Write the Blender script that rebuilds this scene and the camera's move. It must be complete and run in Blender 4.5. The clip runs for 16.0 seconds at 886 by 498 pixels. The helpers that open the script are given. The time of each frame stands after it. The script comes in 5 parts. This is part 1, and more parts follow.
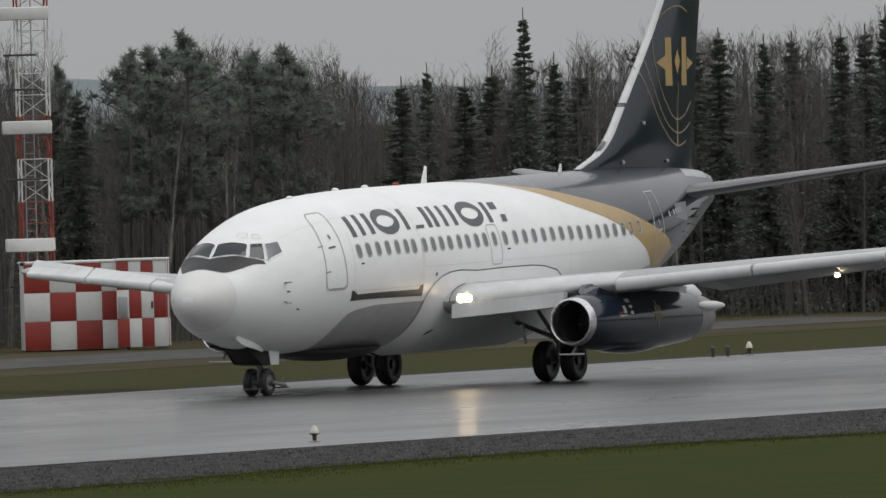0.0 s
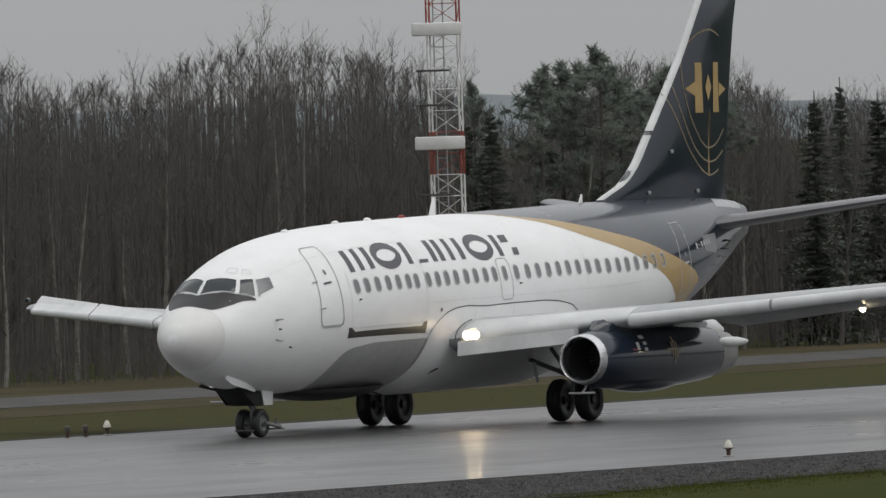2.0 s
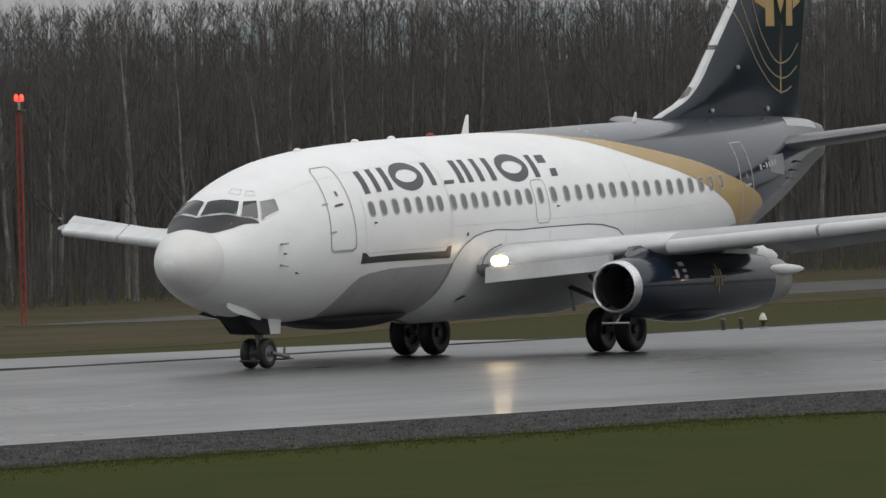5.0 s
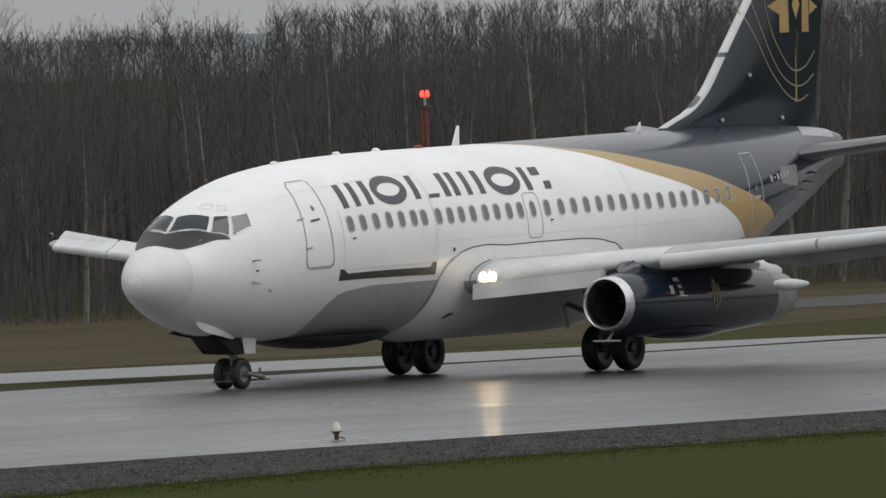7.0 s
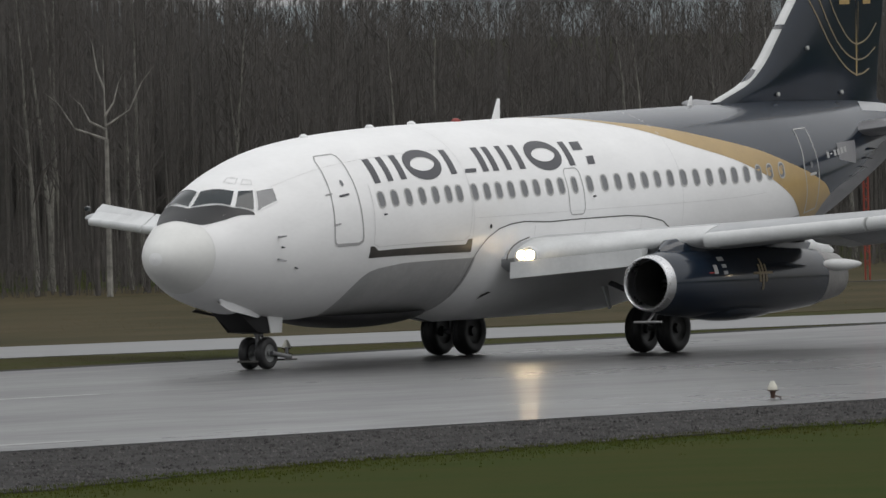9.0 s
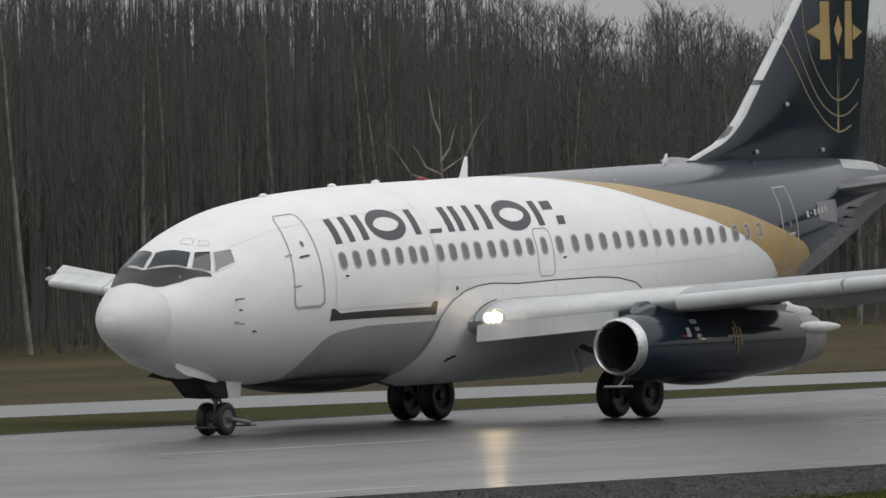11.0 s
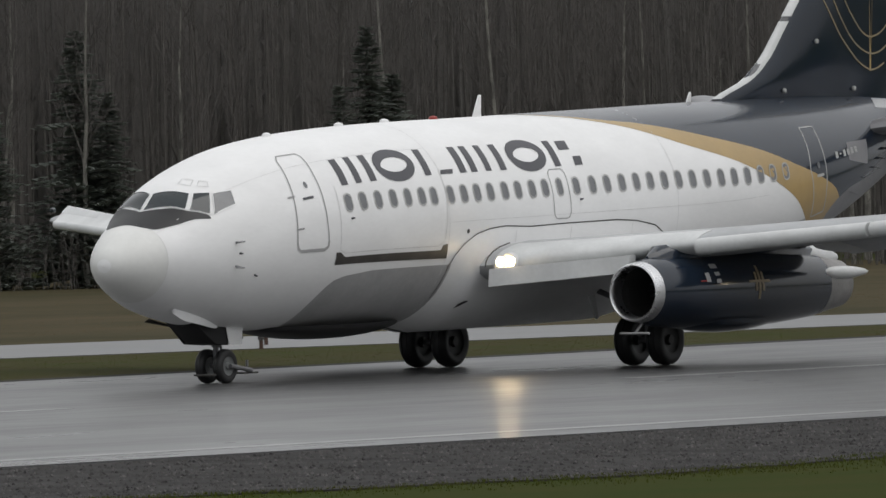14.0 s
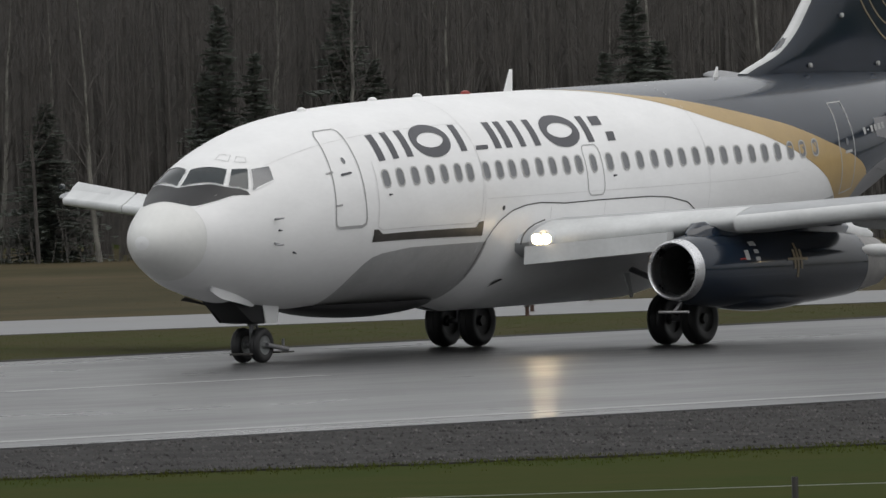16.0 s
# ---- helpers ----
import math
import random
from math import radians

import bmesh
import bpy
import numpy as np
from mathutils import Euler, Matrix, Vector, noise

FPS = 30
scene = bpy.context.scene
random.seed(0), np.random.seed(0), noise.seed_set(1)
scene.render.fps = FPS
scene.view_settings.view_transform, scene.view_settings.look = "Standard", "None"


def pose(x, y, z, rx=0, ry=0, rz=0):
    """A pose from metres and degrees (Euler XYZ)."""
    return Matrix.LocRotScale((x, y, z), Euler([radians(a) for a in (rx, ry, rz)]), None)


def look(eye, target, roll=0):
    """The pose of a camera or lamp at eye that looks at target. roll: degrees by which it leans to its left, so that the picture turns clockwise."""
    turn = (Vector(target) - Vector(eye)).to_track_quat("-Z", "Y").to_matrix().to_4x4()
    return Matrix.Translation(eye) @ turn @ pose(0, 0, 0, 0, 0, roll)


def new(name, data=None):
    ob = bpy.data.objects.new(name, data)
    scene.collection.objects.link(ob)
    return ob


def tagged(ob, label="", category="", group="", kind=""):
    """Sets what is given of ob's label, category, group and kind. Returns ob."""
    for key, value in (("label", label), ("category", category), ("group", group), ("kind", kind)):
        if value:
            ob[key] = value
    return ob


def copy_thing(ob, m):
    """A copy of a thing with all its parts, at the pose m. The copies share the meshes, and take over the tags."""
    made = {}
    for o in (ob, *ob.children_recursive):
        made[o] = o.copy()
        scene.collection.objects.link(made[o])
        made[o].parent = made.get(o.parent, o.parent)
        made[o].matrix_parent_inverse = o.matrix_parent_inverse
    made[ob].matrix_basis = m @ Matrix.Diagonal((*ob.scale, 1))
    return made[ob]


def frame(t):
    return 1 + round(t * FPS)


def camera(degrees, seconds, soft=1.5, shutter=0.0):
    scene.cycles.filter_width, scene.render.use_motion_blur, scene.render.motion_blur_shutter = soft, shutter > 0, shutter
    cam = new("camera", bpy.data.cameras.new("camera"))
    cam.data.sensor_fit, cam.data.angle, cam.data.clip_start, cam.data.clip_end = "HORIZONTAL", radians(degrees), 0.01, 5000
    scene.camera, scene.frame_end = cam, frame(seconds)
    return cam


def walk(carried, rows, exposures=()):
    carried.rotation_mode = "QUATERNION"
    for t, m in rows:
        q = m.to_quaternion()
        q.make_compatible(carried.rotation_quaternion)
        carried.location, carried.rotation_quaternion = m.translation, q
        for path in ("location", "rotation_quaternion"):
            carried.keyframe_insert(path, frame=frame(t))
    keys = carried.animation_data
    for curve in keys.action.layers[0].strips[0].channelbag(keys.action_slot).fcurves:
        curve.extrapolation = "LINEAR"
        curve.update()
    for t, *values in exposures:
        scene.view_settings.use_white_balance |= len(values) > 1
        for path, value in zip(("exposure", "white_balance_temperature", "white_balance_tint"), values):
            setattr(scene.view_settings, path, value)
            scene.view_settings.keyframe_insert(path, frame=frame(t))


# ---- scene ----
# The camera stands still, eight metres over the runway, and pans after the jet.
PAN = [
    (0, 63.565, -0.537, -1.68), (0.5, 63.246, -0.581, -1.77), (1, 62.954, -0.665, -1.87), (1.5, 62.657, -0.692, -1.78),
    (2, 62.383, -0.458, -1.87), (2.5, 62.194, -0.573, -1.99), (3, 61.934, -0.601, -2.50), (3.5, 61.528, -0.536, -1.93),
    (4, 61.157, -0.717, -2.05), (4.2, 61.044, -0.721, -1.70), (6.3, 59.734, -0.704, -1.62), (6.5, 59.612, -0.712, -1.46),
    (7, 59.331, -0.690, -1.75), (7.5, 59.017, -0.723, -1.70), (8, 58.710, -0.747, -1.55), (8.2, 58.565, -0.744, -1.48),
    (10.3, 57.470, -0.703, -1.50), (10.5, 57.374, -0.653, -1.49), (11, 57.116, -0.622, -1.42), (11.5, 56.970, -0.583, -1.00),
    (12, 56.681, -0.623, -0.99), (12.5, 56.418, -0.708, -0.97), (13, 56.159, -0.770, -1.00), (13.5, 55.945, -0.796, -1.19),
    (14, 55.736, -0.811, -1.30), (14.5, 55.540, -0.811, -1.22), (15, 55.365, -0.816, -1.15), (15.5, 55.139, -0.847, -1.06),
    (16, 54.972, -0.889, -1.25),
]

cam = camera(2.537, 16.0)
EYE = Vector((0.0, 0.0, 8.0))


def pan_pose(yaw, pitch, roll):
    a, b = radians(yaw), radians(pitch)
    way = Vector((math.sin(a) * math.cos(b), math.cos(a) * math.cos(b), math.sin(b)))
    return look(EYE, EYE + way * 100, roll)


walk(cam, [(t, pan_pose(*r)) for t, *r in PAN])

# ---- light: a dark overcast sky ----
world = bpy.data.worlds.new("overcast")
scene.world = world
world.use_nodes = True
wn = world.node_tree.nodes
wl = world.node_tree.links
wbg = wn["Background"]
sky = wn.new("ShaderNodeTexSky")
sky.sky_type = "NISHITA"
sky.sun_disc = False
sky.sun_elevation, sky.sun_rotation = radians(58), radians(162)
sky.air_density, sky.dust_density, sky.ozone_density = 1.0, 3.0, 1.0
# a dim band of mist at the horizon, brighter cloud from some way up
aim = wn.new("ShaderNodeTexCoord")
axes = wn.new("ShaderNodeSeparateXYZ")
rise = wn.new("ShaderNodeMapRange")
rise.inputs["To Min"].default_value, rise.inputs["To Max"].default_value = 0.34, 0.84
rise.inputs["From Max"].default_value = 0.42
tone = wn.new("ShaderNodeVectorMath")
tone.operation = "SCALE"
tone.inputs[0].default_value = (7.15, 7.25, 7.35)
wl.new(aim.outputs["Generated"], axes.inputs["Vector"])
wl.new(axes.outputs["Z"], rise.inputs["Value"])
wl.new(rise.outputs["Result"], tone.inputs["Scale"])
cloud = wn.new("ShaderNodeMixRGB")
cloud.inputs["Fac"].default_value = 0.96
wl.new(tone.outputs["Vector"], cloud.inputs["Color2"])
wl.new(sky.outputs["Color"], cloud.inputs["Color1"])
wl.new(cloud.outputs["Color"], wbg.inputs["Color"])
wbg.inputs["Strength"].default_value = 0.090
sun_data = bpy.data.lights.new("sun", "SUN")
sun_data.energy, sun_data.angle, sun_data.color = 0.4, radians(40), (1.0, 0.97, 0.93)
sun = new("sun", sun_data)
sun.matrix_world = look((400, -100, 300), (340, 80, 0))
scene.view_settings.exposure = 0.79


# ---- materials ----
def mat(name, color, rough=0.6, metal=0.0, var=0.12, scale=3.0, bump=0.0, bscale=40.0, color2=None, spec=0.5, coat=0.0, rvar=0.0, stretch=(1, 1, 1)):
    m = bpy.data.materials.new(name)
    m.use_nodes = True
    n, l = m.node_tree.nodes, m.node_tree.links
    b = n["Principled BSDF"]
    b.inputs["Roughness"].default_value, b.inputs["Metallic"].default_value = rough, metal
    b.inputs["Specular IOR Level"].default_value = spec
    b.inputs["Coat Weight"].default_value = coat
    tc = n.new("ShaderNodeTexCoord")
    mp = n.new("ShaderNodeMapping")
    mp.inputs["Scale"].default_value = stretch
    l.new(tc.outputs["Object"], mp.inputs["Vector"])
    big, small = n.new("ShaderNodeTexNoise"), n.new("ShaderNodeTexNoise")
    big.inputs["Scale"].default_value, small.inputs["Scale"].default_value = scale, scale * 9
    big.inputs["Detail"].default_value, small.inputs["Detail"].default_value = 4, 3
    mix = n.new("ShaderNodeMixRGB")
    c2 = color2 or tuple(c * (1 - 2.2 * var) for c in color)
    mix.inputs["Color1"].default_value, mix.inputs["Color2"].default_value = (*color, 1), (*c2, 1)
    add = n.new("ShaderNodeMath")
    add.operation = "MULTIPLY_ADD"
    ramp = n.new("ShaderNodeMapRange")
    ramp.inputs["From Min"].default_value, ramp.inputs["From Max"].default_value = 0.42, 0.85
    for t in (big, small):
        l.new(mp.outputs["Vector"], t.inputs["Vector"])
    l.new(small.outputs["Fac"], add.inputs[0])
    add.inputs[1].default_value = 0.35
    l.new(big.outputs["Fac"], add.inputs[2])
    l.new(add.outputs["Value"], ramp.inputs["Value"])
    l.new(ramp.outputs["Result"], mix.inputs["Fac"])
    l.new(mix.outputs["Color"], b.inputs["Base Color"])
    if rvar:
        rr = n.new("ShaderNodeMapRange")
        rr.inputs["From Min"].default_value, rr.inputs["From Max"].default_value = 0.45, 0.85
        rr.inputs["To Min"].default_value, rr.inputs["To Max"].default_value = rough, rough + rvar
        l.new(add.outputs["Value"], rr.inputs["Value"])
        l.new(rr.outputs["Result"], b.inputs["Roughness"])
    if bump:
        t = n.new("ShaderNodeTexNoise")
        t.inputs["Scale"].default_value, t.inputs["Detail"].default_value = bscale, 4
        l.new(mp.outputs["Vector"], t.inputs["Vector"])
        bp = n.new("ShaderNodeBump")
        bp.inputs["Strength"].default_value, bp.inputs["Distance"].default_value = bump, 0.02
        l.new(t.outputs["Fac"], bp.inputs["Height"])
        l.new(bp.outputs["Normal"], b.inputs["Normal"])
    return m


def glow(name, color, strength):
    m = bpy.data.materials.new(name)
    m.use_nodes = True
    b = m.node_tree.nodes["Principled BSDF"]
    b.inputs["Base Color"].default_value = (*color, 1)
    b.inputs["Emission Color"].default_value = (*color, 1)
    b.inputs["Emission Strength"].default_value = strength
    return m


M_WHITE = mat("white_aircraft_paint", (0.80, 0.80, 0.80), 0.36, var=0.04, scale=0.7, rvar=0.12, stretch=(1, 1, 2.5))
M_RADOME = mat("radome_paint", (0.72, 0.72, 0.70), 0.45, var=0.05, scale=1.2)
M_BELLY = mat("grey_belly_paint", (0.41, 0.41, 0.41), 0.35, var=0.10, scale=1.0, rvar=0.1)
M_NAVY = mat("navy_paint", (0.008, 0.015, 0.028), 0.09, var=0.12, scale=0.8, rvar=0.10, spec=0.5, coat=0.1)
M_GOLD = mat("gold_paint", (0.40, 0.27, 0.10), 0.35, var=0.08, scale=1.0, coat=0.2)
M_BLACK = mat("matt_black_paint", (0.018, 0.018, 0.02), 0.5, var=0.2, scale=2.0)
M_LETTER = mat("dark_grey_letter_paint", (0.045, 0.045, 0.055), 0.35, var=0.08, scale=2.0)
M_LINE = mat("panel_line_grey", (0.33, 0.33, 0.33), 0.5, var=0.1, scale=3.0)
M_METAL = mat("bare_aluminium", (0.72, 0.72, 0.73), 0.22, 1.0, var=0.06, scale=2.0, rvar=0.12)
M_DULL = mat("dull_grey_metal", (0.42, 0.42, 0.43), 0.42, 0.75, var=0.12, scale=2.0, rvar=0.1)
M_WINGGREY = mat("wing_grey_paint", (0.40, 0.41, 0.42), 0.36, var=0.09, scale=0.8, rvar=0.12)
M_RUBBER = mat("tyre_rubber", (0.018, 0.018, 0.019), 0.55, var=0.15, scale=6.0)
M_GLASS = mat("cabin_window_pane", (0.17, 0.175, 0.185), 0.12, var=0.1, scale=3.0)
M_COCKPIT = mat("cockpit_glass", (0.022, 0.030, 0.034), 0.05, var=0.2, scale=1.2)
# near-black for the shade inside openings that are not hollow
M_DARK = mat("painted_cavity_shade", (0.012, 0.012, 0.013), 0.7, var=0.1)
M_GEAR = mat("gear_leg_paint", (0.22, 0.22, 0.23), 0.4, 0.2, var=0.15, scale=5.0)
M_LANDING = glow("landing_light_glow", (1.0, 0.76, 0.44), 42.0)
M_WINGLAMP = glow("wing_lamp_glow", (1.0, 0.80, 0.52), 14.0)
M_BEACON = glow("red_beacon_glow", (1.0, 0.03, 0.02), 3.0)
M_ASPHALT = mat("wet_asphalt", (0.105, 0.105, 0.107), 0.25, var=0.22, scale=0.16, bump=0.70, bscale=1.6, rvar=0.12, coat=0.2, spec=0.5, stretch=(0.3, 1, 1))
M_SHOULDER = mat("gravelly_shoulder", (0.050, 0.048, 0.047), 0.85, var=0.25, scale=0.5, bump=0.8, bscale=6, spec=0.06)
M_GRASS = mat("wet_grass_ground", (0.024, 0.038, 0.006), 1.0, var=0.2, scale=0.30, bump=0.8, bscale=3, color2=(0.037, 0.040, 0.009), spec=0.03)
M_VERGE = mat("dull_verge_ground", (0.036, 0.044, 0.014), 1.0, var=0.2, scale=0.3, bump=0.5, bscale=5, color2=(0.048, 0.042, 0.020), spec=0.03)
M_PATH = mat("pale_wet_taxi_strip", (0.115, 0.115, 0.118), 0.35, var=0.12, scale=0.3, spec=0.3)
M_PAINT = mat("worn_white_marking", (0.26, 0.26, 0.26), 0.3, var=0.25, scale=1.5)
# bark, twigs, needles and far wood: base tones raised in place of haze
M_BARK = mat("hazed_grey_bark", (0.095, 0.086, 0.078), 0.9, var=0.25, scale=2.0)
M_BIRCH = mat("pale_birch_bark", (0.26, 0.25, 0.22), 0.8, var=0.3, scale=2.5)
M_TWIG = mat("hazed_bare_twig", (0.106, 0.097, 0.089), 0.9, var=0.2, scale=1.5)
M_NEEDLE = mat("hazed_needles", (0.104, 0.116, 0.102), 0.85, var=0.3, scale=1.5)
# translucent layer over the base tone lifts the shade inside the crowns
needle_nodes, needle_links = M_NEEDLE.node_tree.nodes, M_NEEDLE.node_tree.links
see_through = needle_nodes.new("ShaderNodeBsdfTranslucent")
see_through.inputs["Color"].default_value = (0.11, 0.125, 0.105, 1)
tissue = needle_nodes.new("ShaderNodeAddShader")
needle_links.new(needle_nodes["Principled BSDF"].outputs["BSDF"], tissue.inputs[0])
needle_links.new(see_through.outputs["BSDF"], tissue.inputs[1])
needle_links.new(tissue.outputs["Shader"], needle_nodes["Material Output"].inputs["Surface"])
M_DRY = mat("dead_grass_ground", (0.074, 0.059, 0.035), 0.95, var=0.2, scale=0.16, bump=0.8, bscale=2, color2=(0.041, 0.038, 0.020), stretch=(0.6, 1, 1), spec=0.04)
M_BLADE = mat("green_blade", (0.060, 0.080, 0.014), 0.95, var=0.25, scale=0.15, color2=(0.060, 0.060, 0.015), spec=0.03)
M_STRAW = mat("straw_blade", (0.17, 0.135, 0.072), 0.9, var=0.25, scale=0.15, spec=0.05)
M_TRACK = mat("pale_gravel_track", (0.090, 0.087, 0.084), 0.85, var=0.2, scale=0.6, bump=0.6, bscale=5, spec=0.1)
M_WHITEBIRCH = mat("white_birch_bark", (0.34, 0.325, 0.29), 0.8, var=0.3, scale=3.0)
M_STONE = mat("grey_gravel", (0.135, 0.130, 0.127), 0.8, var=0.4, scale=2.0, spec=0.1)
M_STEM = mat("rusty_stem", (0.085, 0.045, 0.03), 0.7, var=0.2, scale=8.0)
M_LENS = mat("frosted_lens", (0.60, 0.58, 0.50), 0.2, var=0.05, scale=4.0)
M_MASTRED = mat("mast_red_paint", (0.30, 0.05, 0.03), 0.6, var=0.15, scale=2.0)
# haze is mixed into the colours of the far wood and the ridge
M_FARWOOD = mat("hazed_far_wood", (0.105, 0.098, 0.092), 0.95, var=0.2, scale=0.6)
M_RIDGE = mat("hazed_ridge_wood", (0.15, 0.175, 0.185), 0.95, var=0.15, scale=0.02)
M_SEAM = mat("skin_seam", (0.68, 0.68, 0.68), 0.4, var=0.1, scale=3.0)
M_RIM = mat("pale_grey_trim", (0.42, 0.42, 0.41), 0.4, var=0.08, scale=3.0)
M_SCUFF = mat("dark_scuff_plate", (0.055, 0.050, 0.046), 0.5, var=0.2, scale=3.0)
M_SLAT = mat("pale_slat_paint", (0.60, 0.61, 0.61), 0.32, var=0.08, scale=1.5, rvar=0.12)
M_TAILPLANE = mat("grey_tailplane_paint", (0.20, 0.20, 0.21), 0.38, var=0.12, scale=1.0)
M_RINGGOLD = mat("dull_gold_line", (0.27, 0.21, 0.12), 0.4, var=0.1, scale=2.0)
M_DUCT = mat("intake_duct_metal", (0.06, 0.06, 0.06), 0.45, 0.4, var=0.2, scale=3.0)
M_PIPE = mat("heat_stained_pipe", (0.30, 0.29, 0.28), 0.42, 0.6, var=0.2, scale=2.0)
M_HUB = mat("dark_hub", (0.05, 0.05, 0.05), 0.5, 0.3, var=0.2, scale=5.0)
M_HUBPALE = mat("pale_hub", (0.30, 0.31, 0.31), 0.45, 0.4, var=0.2, scale=5.0)
M_RED = mat("signal_red_paint", (0.29, 0.032, 0.022), 0.5, var=0.1, scale=0.8)
M_SHEDWHITE = mat("shed_white_paint", (0.68, 0.68, 0.66), 0.55, var=0.08, scale=0.8)
M_GALV = mat("galvanised_steel", (0.40, 0.40, 0.40), 0.5, 0.5, var=0.1, scale=2.0)


M_ASPHALT.node_tree.nodes["Principled BSDF"].inputs["Coat Roughness"].default_value = 0.07


# ---- mesh helpers ----
def part(name, bm, material, parent=None, label="", smooth=True):
    me = bpy.data.meshes.new(name)
    bm.normal_update()
    bm.to_mesh(me)
    bm.free()
    for m in material if isinstance(material, (list, tuple)) else [material]:
        me.materials.append(m)
    if smooth:
        me.polygons.foreach_set("use_smooth", [True] * len(me.polygons))
        me.set_sharp_from_angle(angle=radians(40))
    ob = new(name, me)
    ob.parent = parent
    return tagged(ob, label)


def grid(bm, rows, close_u=False, close_v=False):
    vs = [[bm.verts.new(p) for p in r] for r in rows]
    nu, nv = len(vs), len(vs[0])
    for i in range(nu if close_u else nu - 1):
        for j in range(nv if close_v else nv - 1):
            f = [vs[i][j], vs[(i + 1) % nu][j], vs[(i + 1) % nu][(j + 1) % nv], vs[i][(j + 1) % nv]]
            try:
                bm.faces.new(f)
            except ValueError:
                pass
    return vs


def solid(outline, axis, a, b, bevel=0.0):
    """A plate: outline of (u, v) pushed along an axis from a to b."""
    bm = bmesh.new()
    put = {"x": lambda u, v, w: (w, u, v), "y": lambda u, v, w: (u, w, v), "z": lambda u, v, w: (u, v, w)}[axis]
    lo = [bm.verts.new(put(u, v, a)) for u, v in outline]
    hi = [bm.verts.new(put(u, v, b)) for u, v in outline]
    n = len(outline)
    bm.faces.new(lo)
    bm.faces.new(hi[::-1])
    for i in range(n):
        bm.faces.new((lo[i], hi[i], hi[(i + 1) % n], lo[(i + 1) % n]))
    bmesh.ops.recalc_face_normals(bm, faces=bm.faces)
    if bevel:
        bmesh.ops.bevel(bm, geom=bm.edges[:], offset=bevel, segments=2, affect="EDGES", profile=0.5)
    return bm


def box(x0, x1, y0, y1, z0, z1, bevel=0.0):
    return solid([(x0, y0), (x1, y0), (x1, y1), (x0, y1)], "z", z0, z1, bevel)


def tube(bm, a, b, r0, r1=None, n=8, caps=True):
    a, b = Vector(a), Vector(b)
    r1 = r0 if r1 is None else r1
    d = (b - a).normalized()
    u = d.orthogonal().normalized()
    v = d.cross(u)
    ra = [bm.verts.new(a + (u * math.cos(k) + v * math.sin(k)) * r0) for k in [2 * math.pi * i / n for i in range(n)]]
    rb = [bm.verts.new(b + (u * math.cos(k) + v * math.sin(k)) * r1) for k in [2 * math.pi * i / n for i in range(n)]]
    for i in range(n):
        bm.faces.new((ra[i], ra[(i + 1) % n], rb[(i + 1) % n], rb[i]))
    if caps:
        bm.faces.new(ra[::-1])
        bm.faces.new(rb)
    return bm


def lathe(profile, axis, centre, n=24):
    """profile: (along, radius) turned round an axis through centre."""
    bm = bmesh.new()
    rows = []
    for s, r in profile:
        ring = []
        for i in range(n):
            k = 2 * math.pi * i / n
            u, v = r * math.cos(k), r * math.sin(k)
            p = {"x": (s, u, v), "y": (u, s, v), "z": (u, v, s)}[axis]
            ring.append(Vector(p) + Vector(centre))
        rows.append(ring)
    grid(bm, rows, close_v=True)
    bmesh.ops.remove_doubles(bm, verts=bm.verts[:], dist=1e-5)
    bmesh.ops.recalc_face_normals(bm, faces=bm.faces)
    return bm


def seq(a, b, n):
    return [a + (b - a) * i / (n - 1) for i in range(n)]


def lerp_rows(table, x):
    """Smooth interpolation in a table of rows whose first column is the key."""
    if x <= table[0][0]:
        return table[0][1:]
    if x >= table[-1][0]:
        return table[-1][1:]
    for i in range(len(table) - 1):
        if table[i][0] <= x <= table[i + 1][0]:
            break
    p1, p2 = table[i], table[i + 1]
    p0, p3 = table[max(i - 1, 0)], table[min(i + 2, len(table) - 1)]
    h = p2[0] - p1[0]
    t = (x - p1[0]) / h
    out = []
    for k in range(1, len(p1)):
        m1 = (p2[k] - p0[k]) / max(p2[0] - p0[0], 1e-9) * h
        m2 = (p3[k] - p1[k]) / max(p3[0] - p1[0], 1e-9) * h
        out.append((2 * t**3 - 3 * t**2 + 1) * p1[k] + (t**3 - 2 * t**2 + t) * m1 + (-2 * t**3 + 3 * t**2) * p2[k] + (t**3 - t**2) * m2)
    return out


# ---- ground ----
def bank(y):
    """Height of the ground: flat round the runway, a grassy bank where the camera stands."""
    t = min(max((112 - y) / 100, 0.0), 1.0)
    return -0.06 + 6.3 * t * t * (3 - 2 * t)


def ground_sheet():
    bm = bmesh.new()
    xs = [-3000, -300, 0, 40, 100, 180, 260, 340, 420, 500, 600, 800, 1500, 4000]
    ys = [-3000, -300, -40, 0] + seq(8, 116, 19) + [160, 400, 700, 1500, 4000]
    grid(bm, [[(x, y, bank(y)) for y in ys] for x in xs])
    bmesh.ops.recalc_face_normals(bm, faces=bm.faces)
    return tagged(part("ground", bm, M_GRASS), "olive wet grass with straw patches round the runway", "ground", kind="structure")


def slab(name, outline, top, m, label, category, thick=0.3):
    return tagged(part(name, solid(outline, "z", top - thick, top), m, smooth=False), label, category, kind="structure")


NEAR, FAR = 189.5, 228.9
ground_sheet()
slab("runway", [(-200, NEAR), (1200, NEAR), (1200, FAR), (-200, FAR)], 0.0, M_ASPHALT, "wet dark asphalt runway with a mirror-like sheen", "runway")
